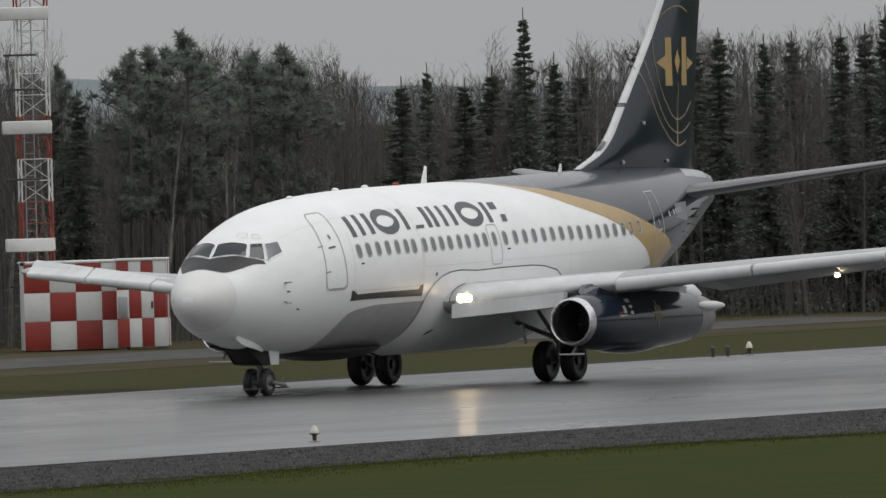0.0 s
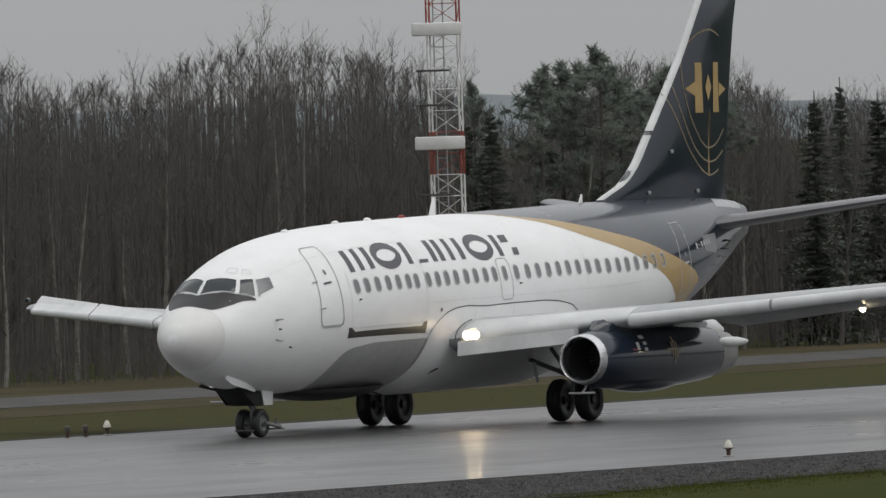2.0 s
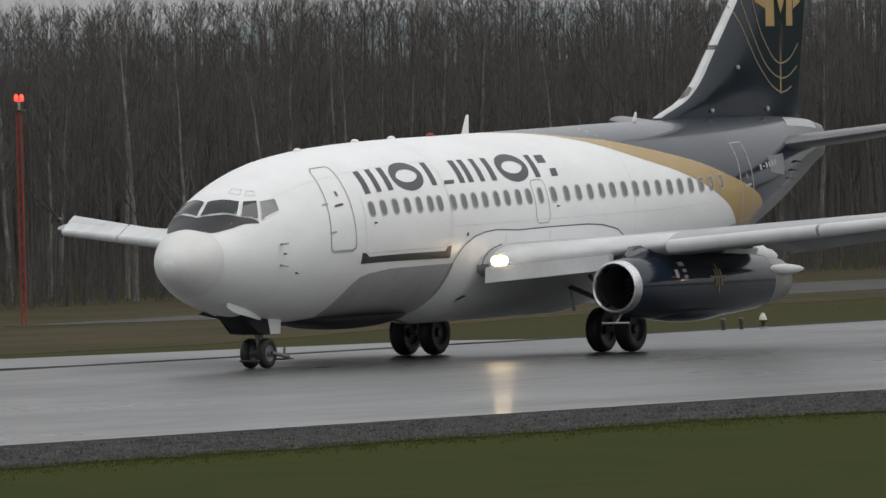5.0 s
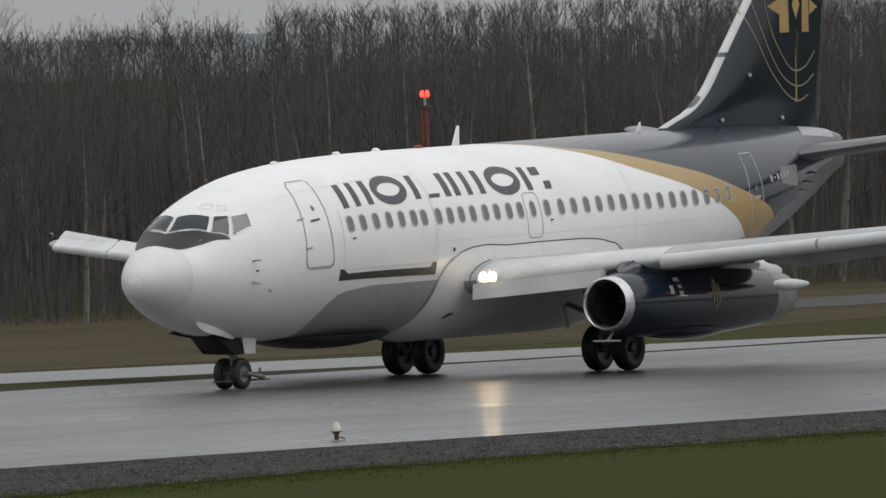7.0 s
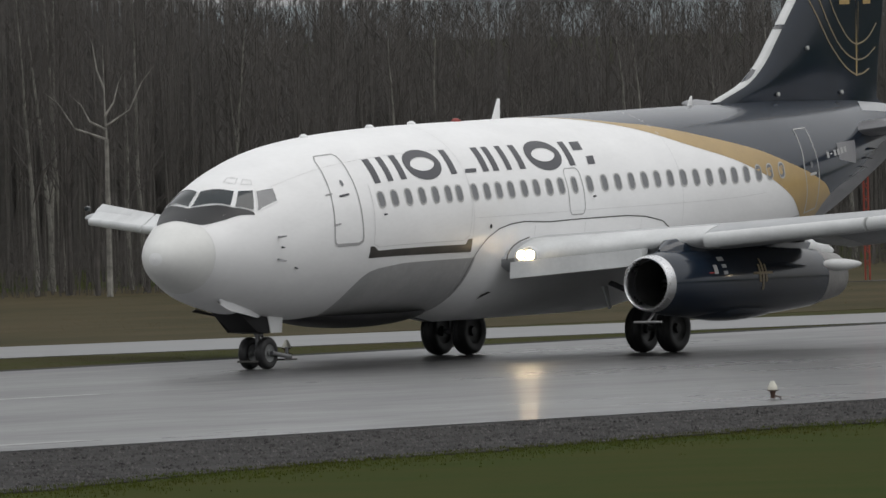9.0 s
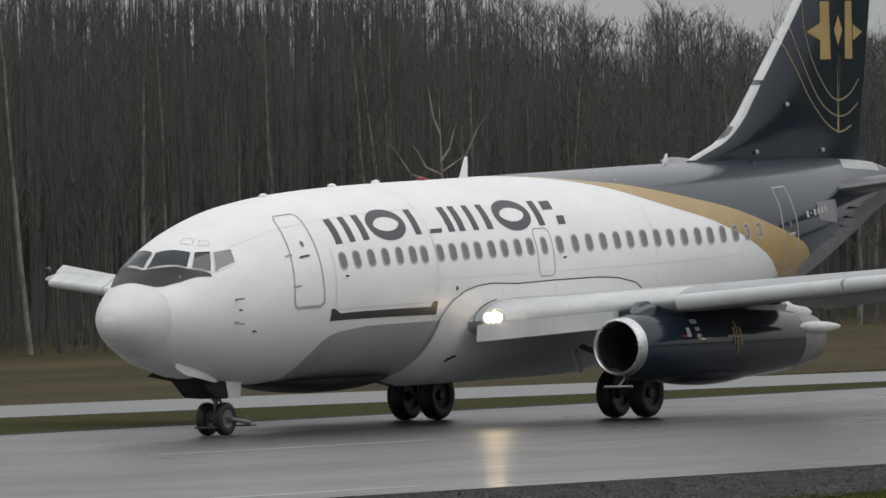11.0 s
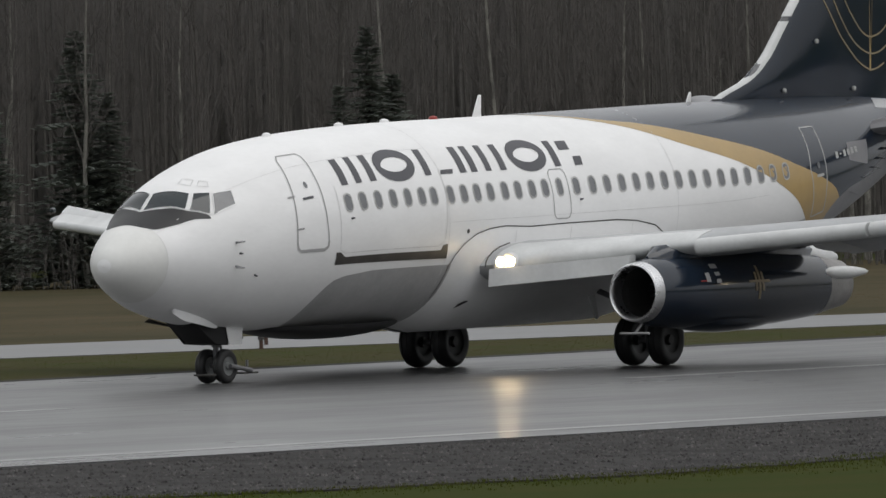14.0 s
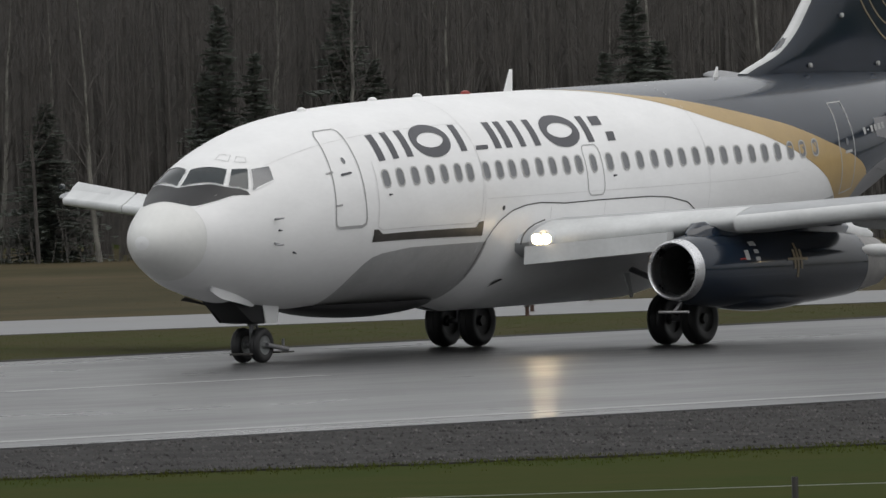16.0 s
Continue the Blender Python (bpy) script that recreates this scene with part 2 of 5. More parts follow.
VERGE = [(-200, 172.0), (225, 181.0), (240, 180.6), (246, 178.4), (251, 176.0), (257, 174.4), (265, 174.2), (278, 177.3), (293, 179.4), (302, 180.6), (322, 181.3), (333, 181.2), (338, 179.6), (345, 179.0), (358, 180.4), (372, 180.0), (380, 178.2), (420, 178.0), (1200, 178.5)]


def verge(x):
    return lerp_rows(VERGE, x)[0]


vr = random.Random(3)
slab("shoulder", [(x, verge(x) + vr.uniform(-0.35, 0.35)) for x in [-200] + seq(200, 460, 160) + [1200]] + [(1200, NEAR - 0.02), (-200, NEAR - 0.02)], -0.03, M_SHOULDER, "dark gravel shoulder along the runway edge", "shoulder")
slab("taxi_strip", [(392, 230.5), (335, 246), (240, 272), (245, 282), (347, 255), (412, 233.5), (412, 230.5)], -0.03, M_PATH, "pale wet paved strip curving off behind the runway", "taxiway")

# ---- the jet ----
# fuselage stations: x, top, bottom, half width, height of the widest line
FUS = [(-3.75, 2.38, 2.36, 0.01, 2.37), (-3.738, 2.46, 2.27, 0.115, 2.37), (-3.70, 2.55, 2.19, 0.21, 2.37), (-3.60, 2.69, 2.06, 0.36, 2.38), (-3.25, 2.95, 1.83, 0.65, 2.41),
       (-2.75, 3.22, 1.60, 0.94, 2.45), (-2.35, 3.46, 1.43, 1.11, 2.48), (-2.05, 3.72, 1.35, 1.22, 2.50), (-1.50, 4.00, 1.23, 1.40, 2.55),
       (-0.75, 4.27, 1.11, 1.57, 2.64), (0.25, 4.53, 1.03, 1.72, 2.76), (1.25, 4.69, 0.99, 1.81, 2.86), (2.75, 4.83, 0.97, 1.87, 2.96),
       (5.0, 4.93, 0.96, 1.88, 3.04), (9.0, 5.00, 0.99, 1.88, 3.11), (13.0, 5.07, 1.06, 1.88, 3.18), (15.5, 5.12, 1.20, 1.88, 3.24),
       (17.5, 5.15, 1.52, 1.80, 3.36), (19.5, 5.17, 2.02, 1.64, 3.55), (21.5, 5.17, 2.68, 1.28, 3.82), (23.5, 5.13, 3.42, 0.74, 4.14),
       (24.8, 5.04, 3.94, 0.36, 4.36), (25.5, 4.90, 4.18, 0.14, 4.50)]


def fus(x, phi, out=0.0):
    """A point of the fuselage skin; phi in degrees: 0 at the widest line of the port side, 90 on top."""
    top, bot, w, mid = lerp_rows(FUS, x)
    c, s = math.cos(radians(phi)), math.sin(radians(phi))
    h = (top - mid) if s > 0 else (mid - bot)
    y, z = -w * c, mid + h * s
    n = Vector((0, -c / max(w, 0.01), s / max(h, 0.01))).normalized()
    return Vector((x, y, z)) + n * out


def fuselage_shell(xs, phis, out, closed=False):
    bm = bmesh.new()
    grid(bm, [[fus(x, p, out) for p in phis] for x in xs], close_v=closed)
    bmesh.ops.recalc_face_normals(bm, faces=bm.faces)
    return bm


jet = new("passenger_jet", None)
tagged(jet, "white twin-engine jet with navy tail and gold band on runway", "airplane")


def thickness(t):
    return 5 * (0.2969 * math.sqrt(max(t, 0)) - 0.126 * t - 0.3516 * t * t + 0.2843 * t**3 - 0.1015 * t**4)


def airfoil(le, chord, thick, twist=0.0, n=13, a=0.0, b=1.0):
    """Section in the xz plane at le=(x, y, z), nose at the front; a to b: the stretch of the chord."""
    pts, r = [], radians(twist)
    for side in (1, -1):
        rng = range(n) if side == 1 else range(n - 2, 0 if a == 0 else -1, -1)
        for i in rng:
            t = a + (b - a) * (1 - math.cos(math.pi * i / (n - 1))) / 2
            dx, dz = t * chord, (0.08 * t * (1 - t) + side * thick * thickness(t)) * chord
            pts.append(Vector((le[0] + dx * math.cos(r) + dz * math.sin(r), le[1], le[2] + dz * math.cos(r) - dx * math.sin(r))))
    return pts


def flying_surface(stations, n=13, a=0.0, b=1.0):
    bm = bmesh.new()
    vs = grid(bm, [airfoil(le, c, t, tw, n, a, b) for le, c, t, tw in stations], close_v=True)
    for r in (vs[0], vs[-1]):
        bm.faces.new(r)
    bmesh.ops.recalc_face_normals(bm, faces=bm.faces)
    return bm


def mirror_y(stations):
    return [((le[0], -le[1], le[2] - (0.022 * (abs(le[1]) - 5) if abs(le[1]) > 5.48 else 0)), c, t, tw) for le, c, t, tw in stations]


def ribbon(points, width, out, closed=False, at=None):
    """A flat strip on the skin along (x, phi) points."""
    put = at or (lambda p: fus(p[0], p[1], out))
    pts = []
    n = len(points)
    for i in range(n if closed else n - 1):
        p, q = points[i], points[(i + 1) % n]
        m = max(1, int(max(abs(p[0] - q[0]) / 0.12, abs(p[1] - q[1]) / 4.0)))
        pts += [(p[0] + (q[0] - p[0]) * k / m, p[1] + (q[1] - p[1]) * k / m) for k in range(m)]
    if not closed:
        pts.append(points[-1])
    world_pts = [put(p) for p in pts]
    k = len(world_pts)
    bm, rows = bmesh.new(), []
    for i in range(k):
        before = world_pts[i - 1] if (closed or i > 0) else world_pts[i]
        after = world_pts[(i + 1) % k] if (closed or i < k - 1) else world_pts[i]
        d = (after - before).normalized()
        e = put((pts[i][0], pts[i][1])) - Vector((world_pts[i].x, 0, lerp_rows(FUS, pts[i][0])[3])) if at is None else Vector((0, -1, 0))
        side = d.cross(e.normalized()).normalized() * width / 2
        rows.append([world_pts[i] - side, world_pts[i] + side])
    grid(bm, rows, close_u=closed)
    bmesh.ops.recalc_face_normals(bm, faces=bm.faces)
    return bm


def rounded(x0, x1, p0, p1, rx, rp, n=5):
    """A rounded rectangle in (x, phi)."""
    out = []
    for cx, cp, k0 in ((x1 - rx, p1 - rp, 0), (x0 + rx, p1 - rp, 90), (x0 + rx, p0 + rp, 180), (x1 - rx, p0 + rp, 270)):
        for i in range(n):
            k = radians(k0 + 90 * i / (n - 1))
            out.append((cx + rx * math.cos(k), cp + rp * math.sin(k)))
    return out


def patch(corners, out, nu=8, nv=8, thick=0.0):
    """A four-cornered piece of the skin; corners in (x, phi), in turn."""
    c = corners
    bm, rows = bmesh.new(), []
    for i in range(nu + 1):
        u, row = i / nu, []
        for j in range(nv + 1):
            v = j / nv
            x = (c[0][0] * (1 - u) + c[1][0] * u) * (1 - v) + (c[3][0] * (1 - u) + c[2][0] * u) * v
            p = (c[0][1] * (1 - u) + c[1][1] * u) * (1 - v) + (c[3][1] * (1 - u) + c[2][1] * u) * v
            row.append(fus(x, p, out))
        rows.append(row)
    grid(bm, rows)
    bmesh.ops.recalc_face_normals(bm, faces=bm.faces)
    return bm


def fan(points, out, at=None):
    """A small flat-filled piece of the skin inside a convex outline of (x, phi)."""
    put = at or (lambda p: fus(p[0], p[1], out))
    bm = bmesh.new()
    bm.faces.new([bm.verts.new(put(p)) for p in points])
    bmesh.ops.recalc_face_normals(bm, faces=bm.faces)
    return bm


def joined(*parts_bm):
    bm = parts_bm[0]
    for other in parts_bm[1:]:
        me = bpy.data.meshes.new("joint")
        other.to_mesh(me)
        other.free()
        bm.from_mesh(me)
        bpy.data.meshes.remove(me)
    return bm


def band(table0, table1, phis, out, n=28):
    """Skin between two edges x(phi), on both sides of the body."""
    bm, rows = bmesh.new(), []
    for p in phis:
        q = p if p <= 90 else 180 - p
        x0, x1 = lerp_rows(table0, q)[0], lerp_rows(table1, q)[0]
        rows.append([fus(x, p, out) for x in seq(x0, x1, n)])
    grid(bm, rows)
    bmesh.ops.recalc_face_normals(bm, faces=bm.faces)
    return bm


def flip(p):
    return (p[0], 180 - p[1])


# livery edges: phi, x
WHITE_EDGE = [(-90, 19.2), (-60, 19.1), (-29, 18.82), (-22, 18.62), (-8, 18.12), (6, 17.3), (15, 16.6), (23, 15.9), (37, 14.35), (53, 13.0), (62, 12.2), (72, 11.3), (85, 10.1), (90, 9.9)]
NAVY_EDGE = [(-90, 20.7), (-60, 20.55), (-25, 20.25), (-8, 19.8), (5, 19.0), (14, 18.25), (28, 17.0), (41, 15.4), (53, 13.97), (59, 13.2), (63, 12.5), (72, 11.5), (85, 10.2), (90, 9.95)]
TAIL_END = [(-90, 25.5), (90, 25.5)]
BELLY_EDGE = [(-90, 1.5), (-62, 1.36), (-48, 1.38), (-39, 1.50), (-32, 1.70), (-28, 2.05), (-25.6, 3.0)]
BELLY_END = [(-90, 19.1), (-25.6, 18.75)]
GLARE_LOW = [(30.5, -1.74), (36, -2.05), (42.7, -2.40), (50.6, -2.76), (62, -2.88), (73.6, -2.92), (90, -2.92)]
GLARE_TOP = [(30.5, -1.72), (34, -1.74), (46.5, -2.06), (60, -2.21), (75, -2.36), (90, -2.48)]

FIN = [(17.45, 24.9, 4.95, 0.10), (17.75, 24.5, 5.18, 0.13), (18.9, 24.52, 5.55, 0.18), (19.6, 24.58, 5.98, 0.20), (20.1, 24.66, 6.45, 0.20), (20.45, 24.75, 6.80, 0.20), (22.05, 25.05, 8.43, 0.17),
       (22.82, 25.25, 9.35, 0.155), (24.3, 25.8, 11.1, 0.12), (24.75, 25.8, 11.22, 0.05)]
FIN_BY_Z = [(z, x0, x1, h) for x0, x1, z, h in FIN]


def fin_skin(x, z, side=-1, out=0.0):
    x0, x1, h = lerp_rows(FIN_BY_Z, z)
    t = min(max((x - x0) / (x1 - x0), 0.0), 1.0)
    return Vector((x, side * (h * thickness(t) / 0.5 + out), z))


WING = [((6.3, -1.2, 2.04), 6.9, 0.13, 1.5), ((6.82, -2.2, 2.13), 6.2, 0.125, 1.5), ((8.76, -5.47, 2.43), 4.65, 0.115, 1.2), ((11.65, -9.9, 2.84), 3.1, 0.11, 0.6), ((14.49, -14.05, 3.18), 1.75, 0.10, 0.0), ((14.85, -14.17, 3.20), 1.25, 0.05, 0.0)]
STAB = [((21.7, -0.4, 4.44), 3.8, 0.10, 0), ((22.1, -1.0, 4.50), 3.45, 0.10, 0), ((25.1, -5.4, 5.12), 1.4, 0.09, 0), ((25.3, -5.49, 5.13), 1.0, 0.05, 0)]


def build_body():
    xs = sorted(set([r[0] for r in FUS] + seq(-3.75, -2.8, 14) + seq(-2.8, 3, 40) + seq(3, 25.5, 70)))
    bm = fuselage_shell(xs, [i * 4 for i in range(90)], 0.0, True)
    bm.verts.ensure_lookup_table()
    bm.faces.new([bm.verts[len(bm.verts) - 90 + i] for i in range(90)])
    skin = part("fuselage", bm, M_WHITE, jet, "white painted fuselage skin with worn panels")
    part("radome", fuselage_shell(seq(-3.75, -3.5, 8) + seq(-3.45, -2.84, 10), [i * 5 for i in range(72)], 0.004, True), M_RADOME, jet, "off-white nose radome")
    allround = seq(-90, 270, 91)
    part("gold_band", band(WHITE_EDGE, NAVY_EDGE, allround, 0.004), M_GOLD, jet, "gold livery band")
    part("tail_section", band(NAVY_EDGE, TAIL_END, allround, 0.004, 40), M_NAVY, jet, "navy tail section")
    lower = [p for p in seq(-90, -25.6, 30)]
    part("belly", joined(band(BELLY_EDGE, BELLY_END, lower, 0.003, 40), band(BELLY_EDGE, BELLY_END, [180 - p for p in lower], 0.003, 40)), M_BELLY, jet, "grey painted belly")
    part("glare_panel", band(GLARE_LOW, GLARE_TOP, seq(30.5, 149.5, 44), 0.007, 8), M_BLACK, jet, "matt black anti-glare panel")
    # grey underside of the tail, a paler access panel, a painted highlight and the row of small vortex plates
    rise = [(-90, 19.4), (-40, 19.7), (-19, 20.2), (-10, 21.8), (4, 23.4)]
    under = seq(-90, 4, 24)
    part("tail_underside", joined(band(rise, TAIL_END, under, 0.007, 24), band(rise, TAIL_END, [180 - p for p in under], 0.007, 24)), M_TAILPLANE, jet, "grey underside of the tail")
    part("tail_patch", patch([(20.60, 22), (21.64, 20), (21.52, -1), (20.56, 8)], 0.008), M_TAILPLANE, jet, "grey access panel")
    # pale patch paints the sky's reflection onto the navy skin
    part("tail_patch", patch([(23.0, 52), (24.9, 44), (24.9, 78), (23.4, 76)], 0.008), M_WINGGREY, jet, "pale highlight painted on top of the tail")
    for x, p in ((20.75, -21), (21.43, -14.3), (21.93, -8.8), (22.21, -1.2), (22.5, 6)):
        a = fus(x, p)
        n = (fus(x, p, 1.0) - a).normalized()
        bm = bmesh.new()
        vs = [bm.verts.new(a + Vector((dx, 0, dz)) + n * o) for dx, o, dz in ((-0.14, -0.01, 0.03), (0.14, -0.01, -0.03), (0.14, 0.11, -0.03), (0.0, 0.10, 0.0))]
        face = bm.faces.new(vs)
        bmesh.ops.solidify(bm, geom=[face], thickness=0.012)
        part("vortex_plate", bm, M_BLACK, jet)
    # tail cone exhaust
    part("exhaust", lathe([(25.48, 0.14), (25.60, 0.14), (25.62, 0.11), (25.5, 0.09)], "x", (0, 0, 4.52), 20), M_DULL, jet)
    # cockpit glazing
    l1 = [(-2.06, 88.6), (-1.745, 59.8), (-2.08, 49.0), (-2.43, 88.3)]
    l2 = [(-1.685, 58.5), (-1.40, 51.2), (-1.70, 34.4), (-2.02, 46.2)]
    l3 = [(-1.355, 49.6), (-0.94, 45.3), (-1.04, 34.0), (-1.62, 32.9)]
    for c in (l1, l2, l3):
        for q in (c, [flip(p) for p in c]):
            w = part("cockpit_window", patch(q, 0.010), M_COCKPIT if c is not l3 else M_GLASS, jet, "dark cockpit pane")
            part("window_frame", ribbon(q, 0.030, 0.012, True), M_WHITE, w)
    for c in ([(-1.44, 78), (-1.36, 70), (-1.56, 66), (-1.63, 76)], [(-1.31, 66), (-1.20, 61), (-1.30, 56.5), (-1.47, 62.5)]):
        part("eyebrow_window", ribbon(c, 0.022, 0.008, True), M_SEAM, jet)
    # seams
    for x in (-2.84, 5.44, 13.6):
        part("seam", ribbon([(x, p) for p in seq(-80, 84, 24)], 0.012, 0.006), M_SEAM, jet)
    for p in (47,):
        part("seam", ribbon([(x, p) for x in seq(-2.8, 5.4, 30)], 0.008, 0.005), M_SEAM, jet)
    part("seam", ribbon([(x, -2) for x in seq(5.5, 17, 40)], 0.008, 0.005), M_SEAM, jet)
    # entry door
    door = [(0.72, 54.5), (0.58, 38.9), (0.48, 25), (0.42, 14.6), (0.38, 4), (0.37, -3), (0.40, -6.2), (0.48, -8), (1.20, -9.2), (1.31, -7.6), (1.33, -4), (1.31, 6), (1.32, 18), (1.38, 36.6), (1.46, 49), (1.47, 54), (1.40, 56.8), (0.84, 58.4)]
    d = part("entry_door", ribbon(door, 0.035, 0.006, True), M_LINE, jet, "closed white entry door with grey outline")
    part("door_sill", ribbon([(0.37, -3.5), (0.40, -6.6), (0.49, -8.5), (1.20, -9.7), (1.32, -8), (1.335, -4.5)], 0.05, 0.009), M_BELLY, d)
    part("door_window", fan(rounded(0.93, 1.03, 30, 34.6, 0.05, 2.2), 0.008), M_GLASS, d)
    part("door_handle", fan(rounded(0.72, 1.06, 22.9, 24.4, 0.05, 0.7), 0.014), M_LETTER, d)
    for x0, p in ((0.36, 26), (0.40, 5)):
        part("door_hinge", fan(rounded(x0 - 0.05, x0 + 0.18, p, p + 1.2, 0.03, 0.5), 0.012), M_LINE, d)
    # cargo door with its dark scuff bar
    c = part("cargo_door", ribbon([(1.80, 28), (1.74, 10), (1.72, -11), (1.9, -13.4), (5.1, -14.5), (5.3, -12), (5.38, 4), (5.44, 30)], 0.016, 0.006), M_SEAM, jet, "wide white cargo door")
    bar = joined(patch([(1.62, -15.6), (5.45, -17.0), (5.47, -21.8), (1.62, -20.0)], 0.008, 30, 4), patch([(1.60, -12.3), (1.74, -12.6), (1.92, -15.7), (1.62, -15.6)], 0.008, 4, 4), patch([(5.20, -16.9), (5.26, -14.1), (5.42, -13.6), (5.45, -17.0)], 0.008, 4, 4))
    part("scuff_plate", bar, M_SCUFF, c, "dark brown scuff plate")
    # cabin windows
    wx = [2.08, 2.56, 3.07, 3.58, 4.08, 4.57, 4.98, 5.57, 6.04, 6.50, 6.97, 7.48, 7.95, 8.45, 8.91, 9.43, 10.02, 10.60, 11.13, 11.66, 12.18, 12.68, 13.19, 13.70, 14.20, 14.72, 15.24, 15.73, 16.23, 16.74, 17.22, 17.74]
    for i, x in enumerate(wx):
        p = 16.3 - 2.0 * min(i / 6, 1) if x < 13 else 14.3 - 3.2 * (x - 13.0) / 4.7
        half = 0.105 if abs(x - 9.43) > 0.01 else 0.09
        w = part("cabin_window", fan(rounded(x - half, x + half, p - 5.0, p + 5.0, half * 0.95, 2.8), 0.006), M_GLASS, jet)
        part("window_frame", ribbon(rounded(x - half - 0.012, x + half + 0.012, p - 5.4, p + 5.4, half * 0.98, 3.0), 0.03, 0.010, True), M_RIM, w)
    part("overwing_exit", ribbon(rounded(9.14, 9.74, -4.2, 25.6, 0.13, 4.5), 0.022, 0.006, True), M_LINE, jet)
    r = part("rear_door", ribbon([(18.95, 40), (19.5, 40), (19.42, 24), (19.42, -10), (19.5, -26), (18.95, -26), (18.75, 9)], 0.03, 0.009, True), M_RIM, jet)
    part("door_window", fan(rounded(19.05, 19.17, 8, 13, 0.06, 2.4), 0.010), M_GLASS, r)
    part("door_handle", fan(rounded(18.98, 19.3, 2.5, 4.5, 0.05, 0.8), 0.012), M_RIM, r)
    # title in plain shapes: stems, rings and blocks
    def stem(x0, x1, lo=27.3, hi=46.4, lean=0.06):
        return patch([(x0, lo), (x1, lo), (x1 + lean, hi), (x0 + lean, hi)], 0.006, 3, 8)
    for x0, x1 in ((2.05, 3.22), (6.55, 7.78)):
        for p0, p1, lo, hi in ((x0, x0 + 0.22, 27.3, 46.4), ((x0 + x1) / 2 - 0.10, (x0 + x1) / 2 + 0.10, 27.3, 46.4), (x1 - 0.20, x1 + 0.02, 27.3, 46.4)):
            part("title_shape", stem(p0, p1, lo, hi), M_LETTER, jet, "dark grey title block")
    for x0, x1 in ((3.42, 4.72), (8.08, 9.36)):
        ring = [((x0 + x1) / 2 + (x1 - x0 - 0.18) / 2 * math.cos(k) + 0.03 * math.sin(k), 36.9 + 8.6 * math.sin(k)) for k in seq(0, 2 * math.pi * 35 / 36, 36)]
        part("title_shape", ribbon(ring, 0.21, 0.006, True), M_LETTER, jet, "dark grey title shape")
    for p0, p1, lo, hi in ((4.93, 5.15, 27.3, 46.4), (5.45, 5.88, 27.3, 30.2), (6.15, 6.38, 27.3, 46.4), (9.52, 9.74, 27.3, 46.4), (9.95, 10.32, 38.5, 45.6), (10.22, 10.50, 27.3, 33.5)):
        part("title_shape", stem(p0, p1, lo, hi), M_LETTER, jet, "dark grey title block")
    for i, x in enumerate((19.95, 20.14, 20.33, 20.52, 20.72, 20.92)):
        part("marking_bar", patch([(x, 12.0), (x + 0.12, 12.0), (x + 0.12, 17.0), (x, 17.0)] if i != 1 else [(x, 14), (x + 0.1, 14), (x + 0.1, 15.2), (x, 15.2)], 0.008, 2, 3), M_RIM, jet)
    # aerials, probes, vents
    for x, h, w, lean in ((9.10, 0.46, 0.30, 0.16), (16.80, 0.24, 0.20, 0.07)):
        z = fus(x, 90).z - 0.03
        part("blade_aerial", solid([(x, z), (x + w, z + 0.006), (x + w - 0.03 + lean * 0.3, z + h), (x + w * 0.65 + lean * 0.3, z + h)], "y", -0.018, 0.018, 0.008), M_WHITE, jet)
    for x, p, h in ((-1.31, 6.7, 0.16), (-1.31, -11.6, 0.16)):
        bm = bmesh.new()
        a0 = fus(x, p, 0)
        b0 = fus(x, p, h)
        tube(bm, a0, b0, 0.025, 0.018, 6)
        tube(bm, b0 + Vector((0.06, 0, 0)), b0 - Vector((0.20, 0, 0)), 0.018, 0.010, 6)
        part("pitot_probe", bm, M_DULL, jet)
    for x, p in ((-1.22, -1.9), (-0.75, -20.4), (2.1, 6.5), (10.1, 6.0)):
        bm = bmesh.new()
        tube(bm, fus(x, p, -0.01), fus(x, p, 0.07), 0.025, 0.012, 6)
        part("vane", bm, M_LETTER, jet)
    part("static_port", fan(rounded(6.05, 6.14, -8.8, -6.2, 0.045, 1.3), 0.008), M_BLACK, jet)
    for x in (1.9, 4.4, 6.0, 7.72):
        bm = lathe([(0.0, 0.10), (0.05, 0.085), (0.075, 0.04), (0.08, 0.0)], "z", fus(x, 90) - Vector((0, 0, 0.01)), 14)
        part("beacon" if x > 7 else "roof_bump", bm, M_RED if x > 7 else M_WHITE, jet)
    # black bulge along the belly behind the nose leg
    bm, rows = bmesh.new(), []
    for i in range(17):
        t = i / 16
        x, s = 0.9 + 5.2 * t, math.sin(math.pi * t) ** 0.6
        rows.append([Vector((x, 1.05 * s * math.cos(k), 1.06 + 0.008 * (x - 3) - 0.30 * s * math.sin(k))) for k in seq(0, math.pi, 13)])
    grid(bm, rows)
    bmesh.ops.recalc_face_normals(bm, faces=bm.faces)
    part("belly_bulge", bm, M_BLACK, jet, "black bulge along the forward belly")
    # wing root fairing
    edge = [(5.55, -48), (5.58, -36), (5.62, -26.5), (5.78, -19.5), (6.0, -14.2), (6.4, -9.2), (6.85, -6.9), (7.4, -6.0), (8.3, -7.2), (9.6, -6.8), (11.4, -6.9), (12.1, -8.1), (12.8, -11.4), (13.3, -18.5), (13.9, -30), (14.3, -45)]
    for side in (0, 1):
        bm, rows = bmesh.new(), []
        for x in seq(5.57, 14.2, 56):
            top = lerp_rows(edge, x)[0]
            ps = seq(top, -88, 16)
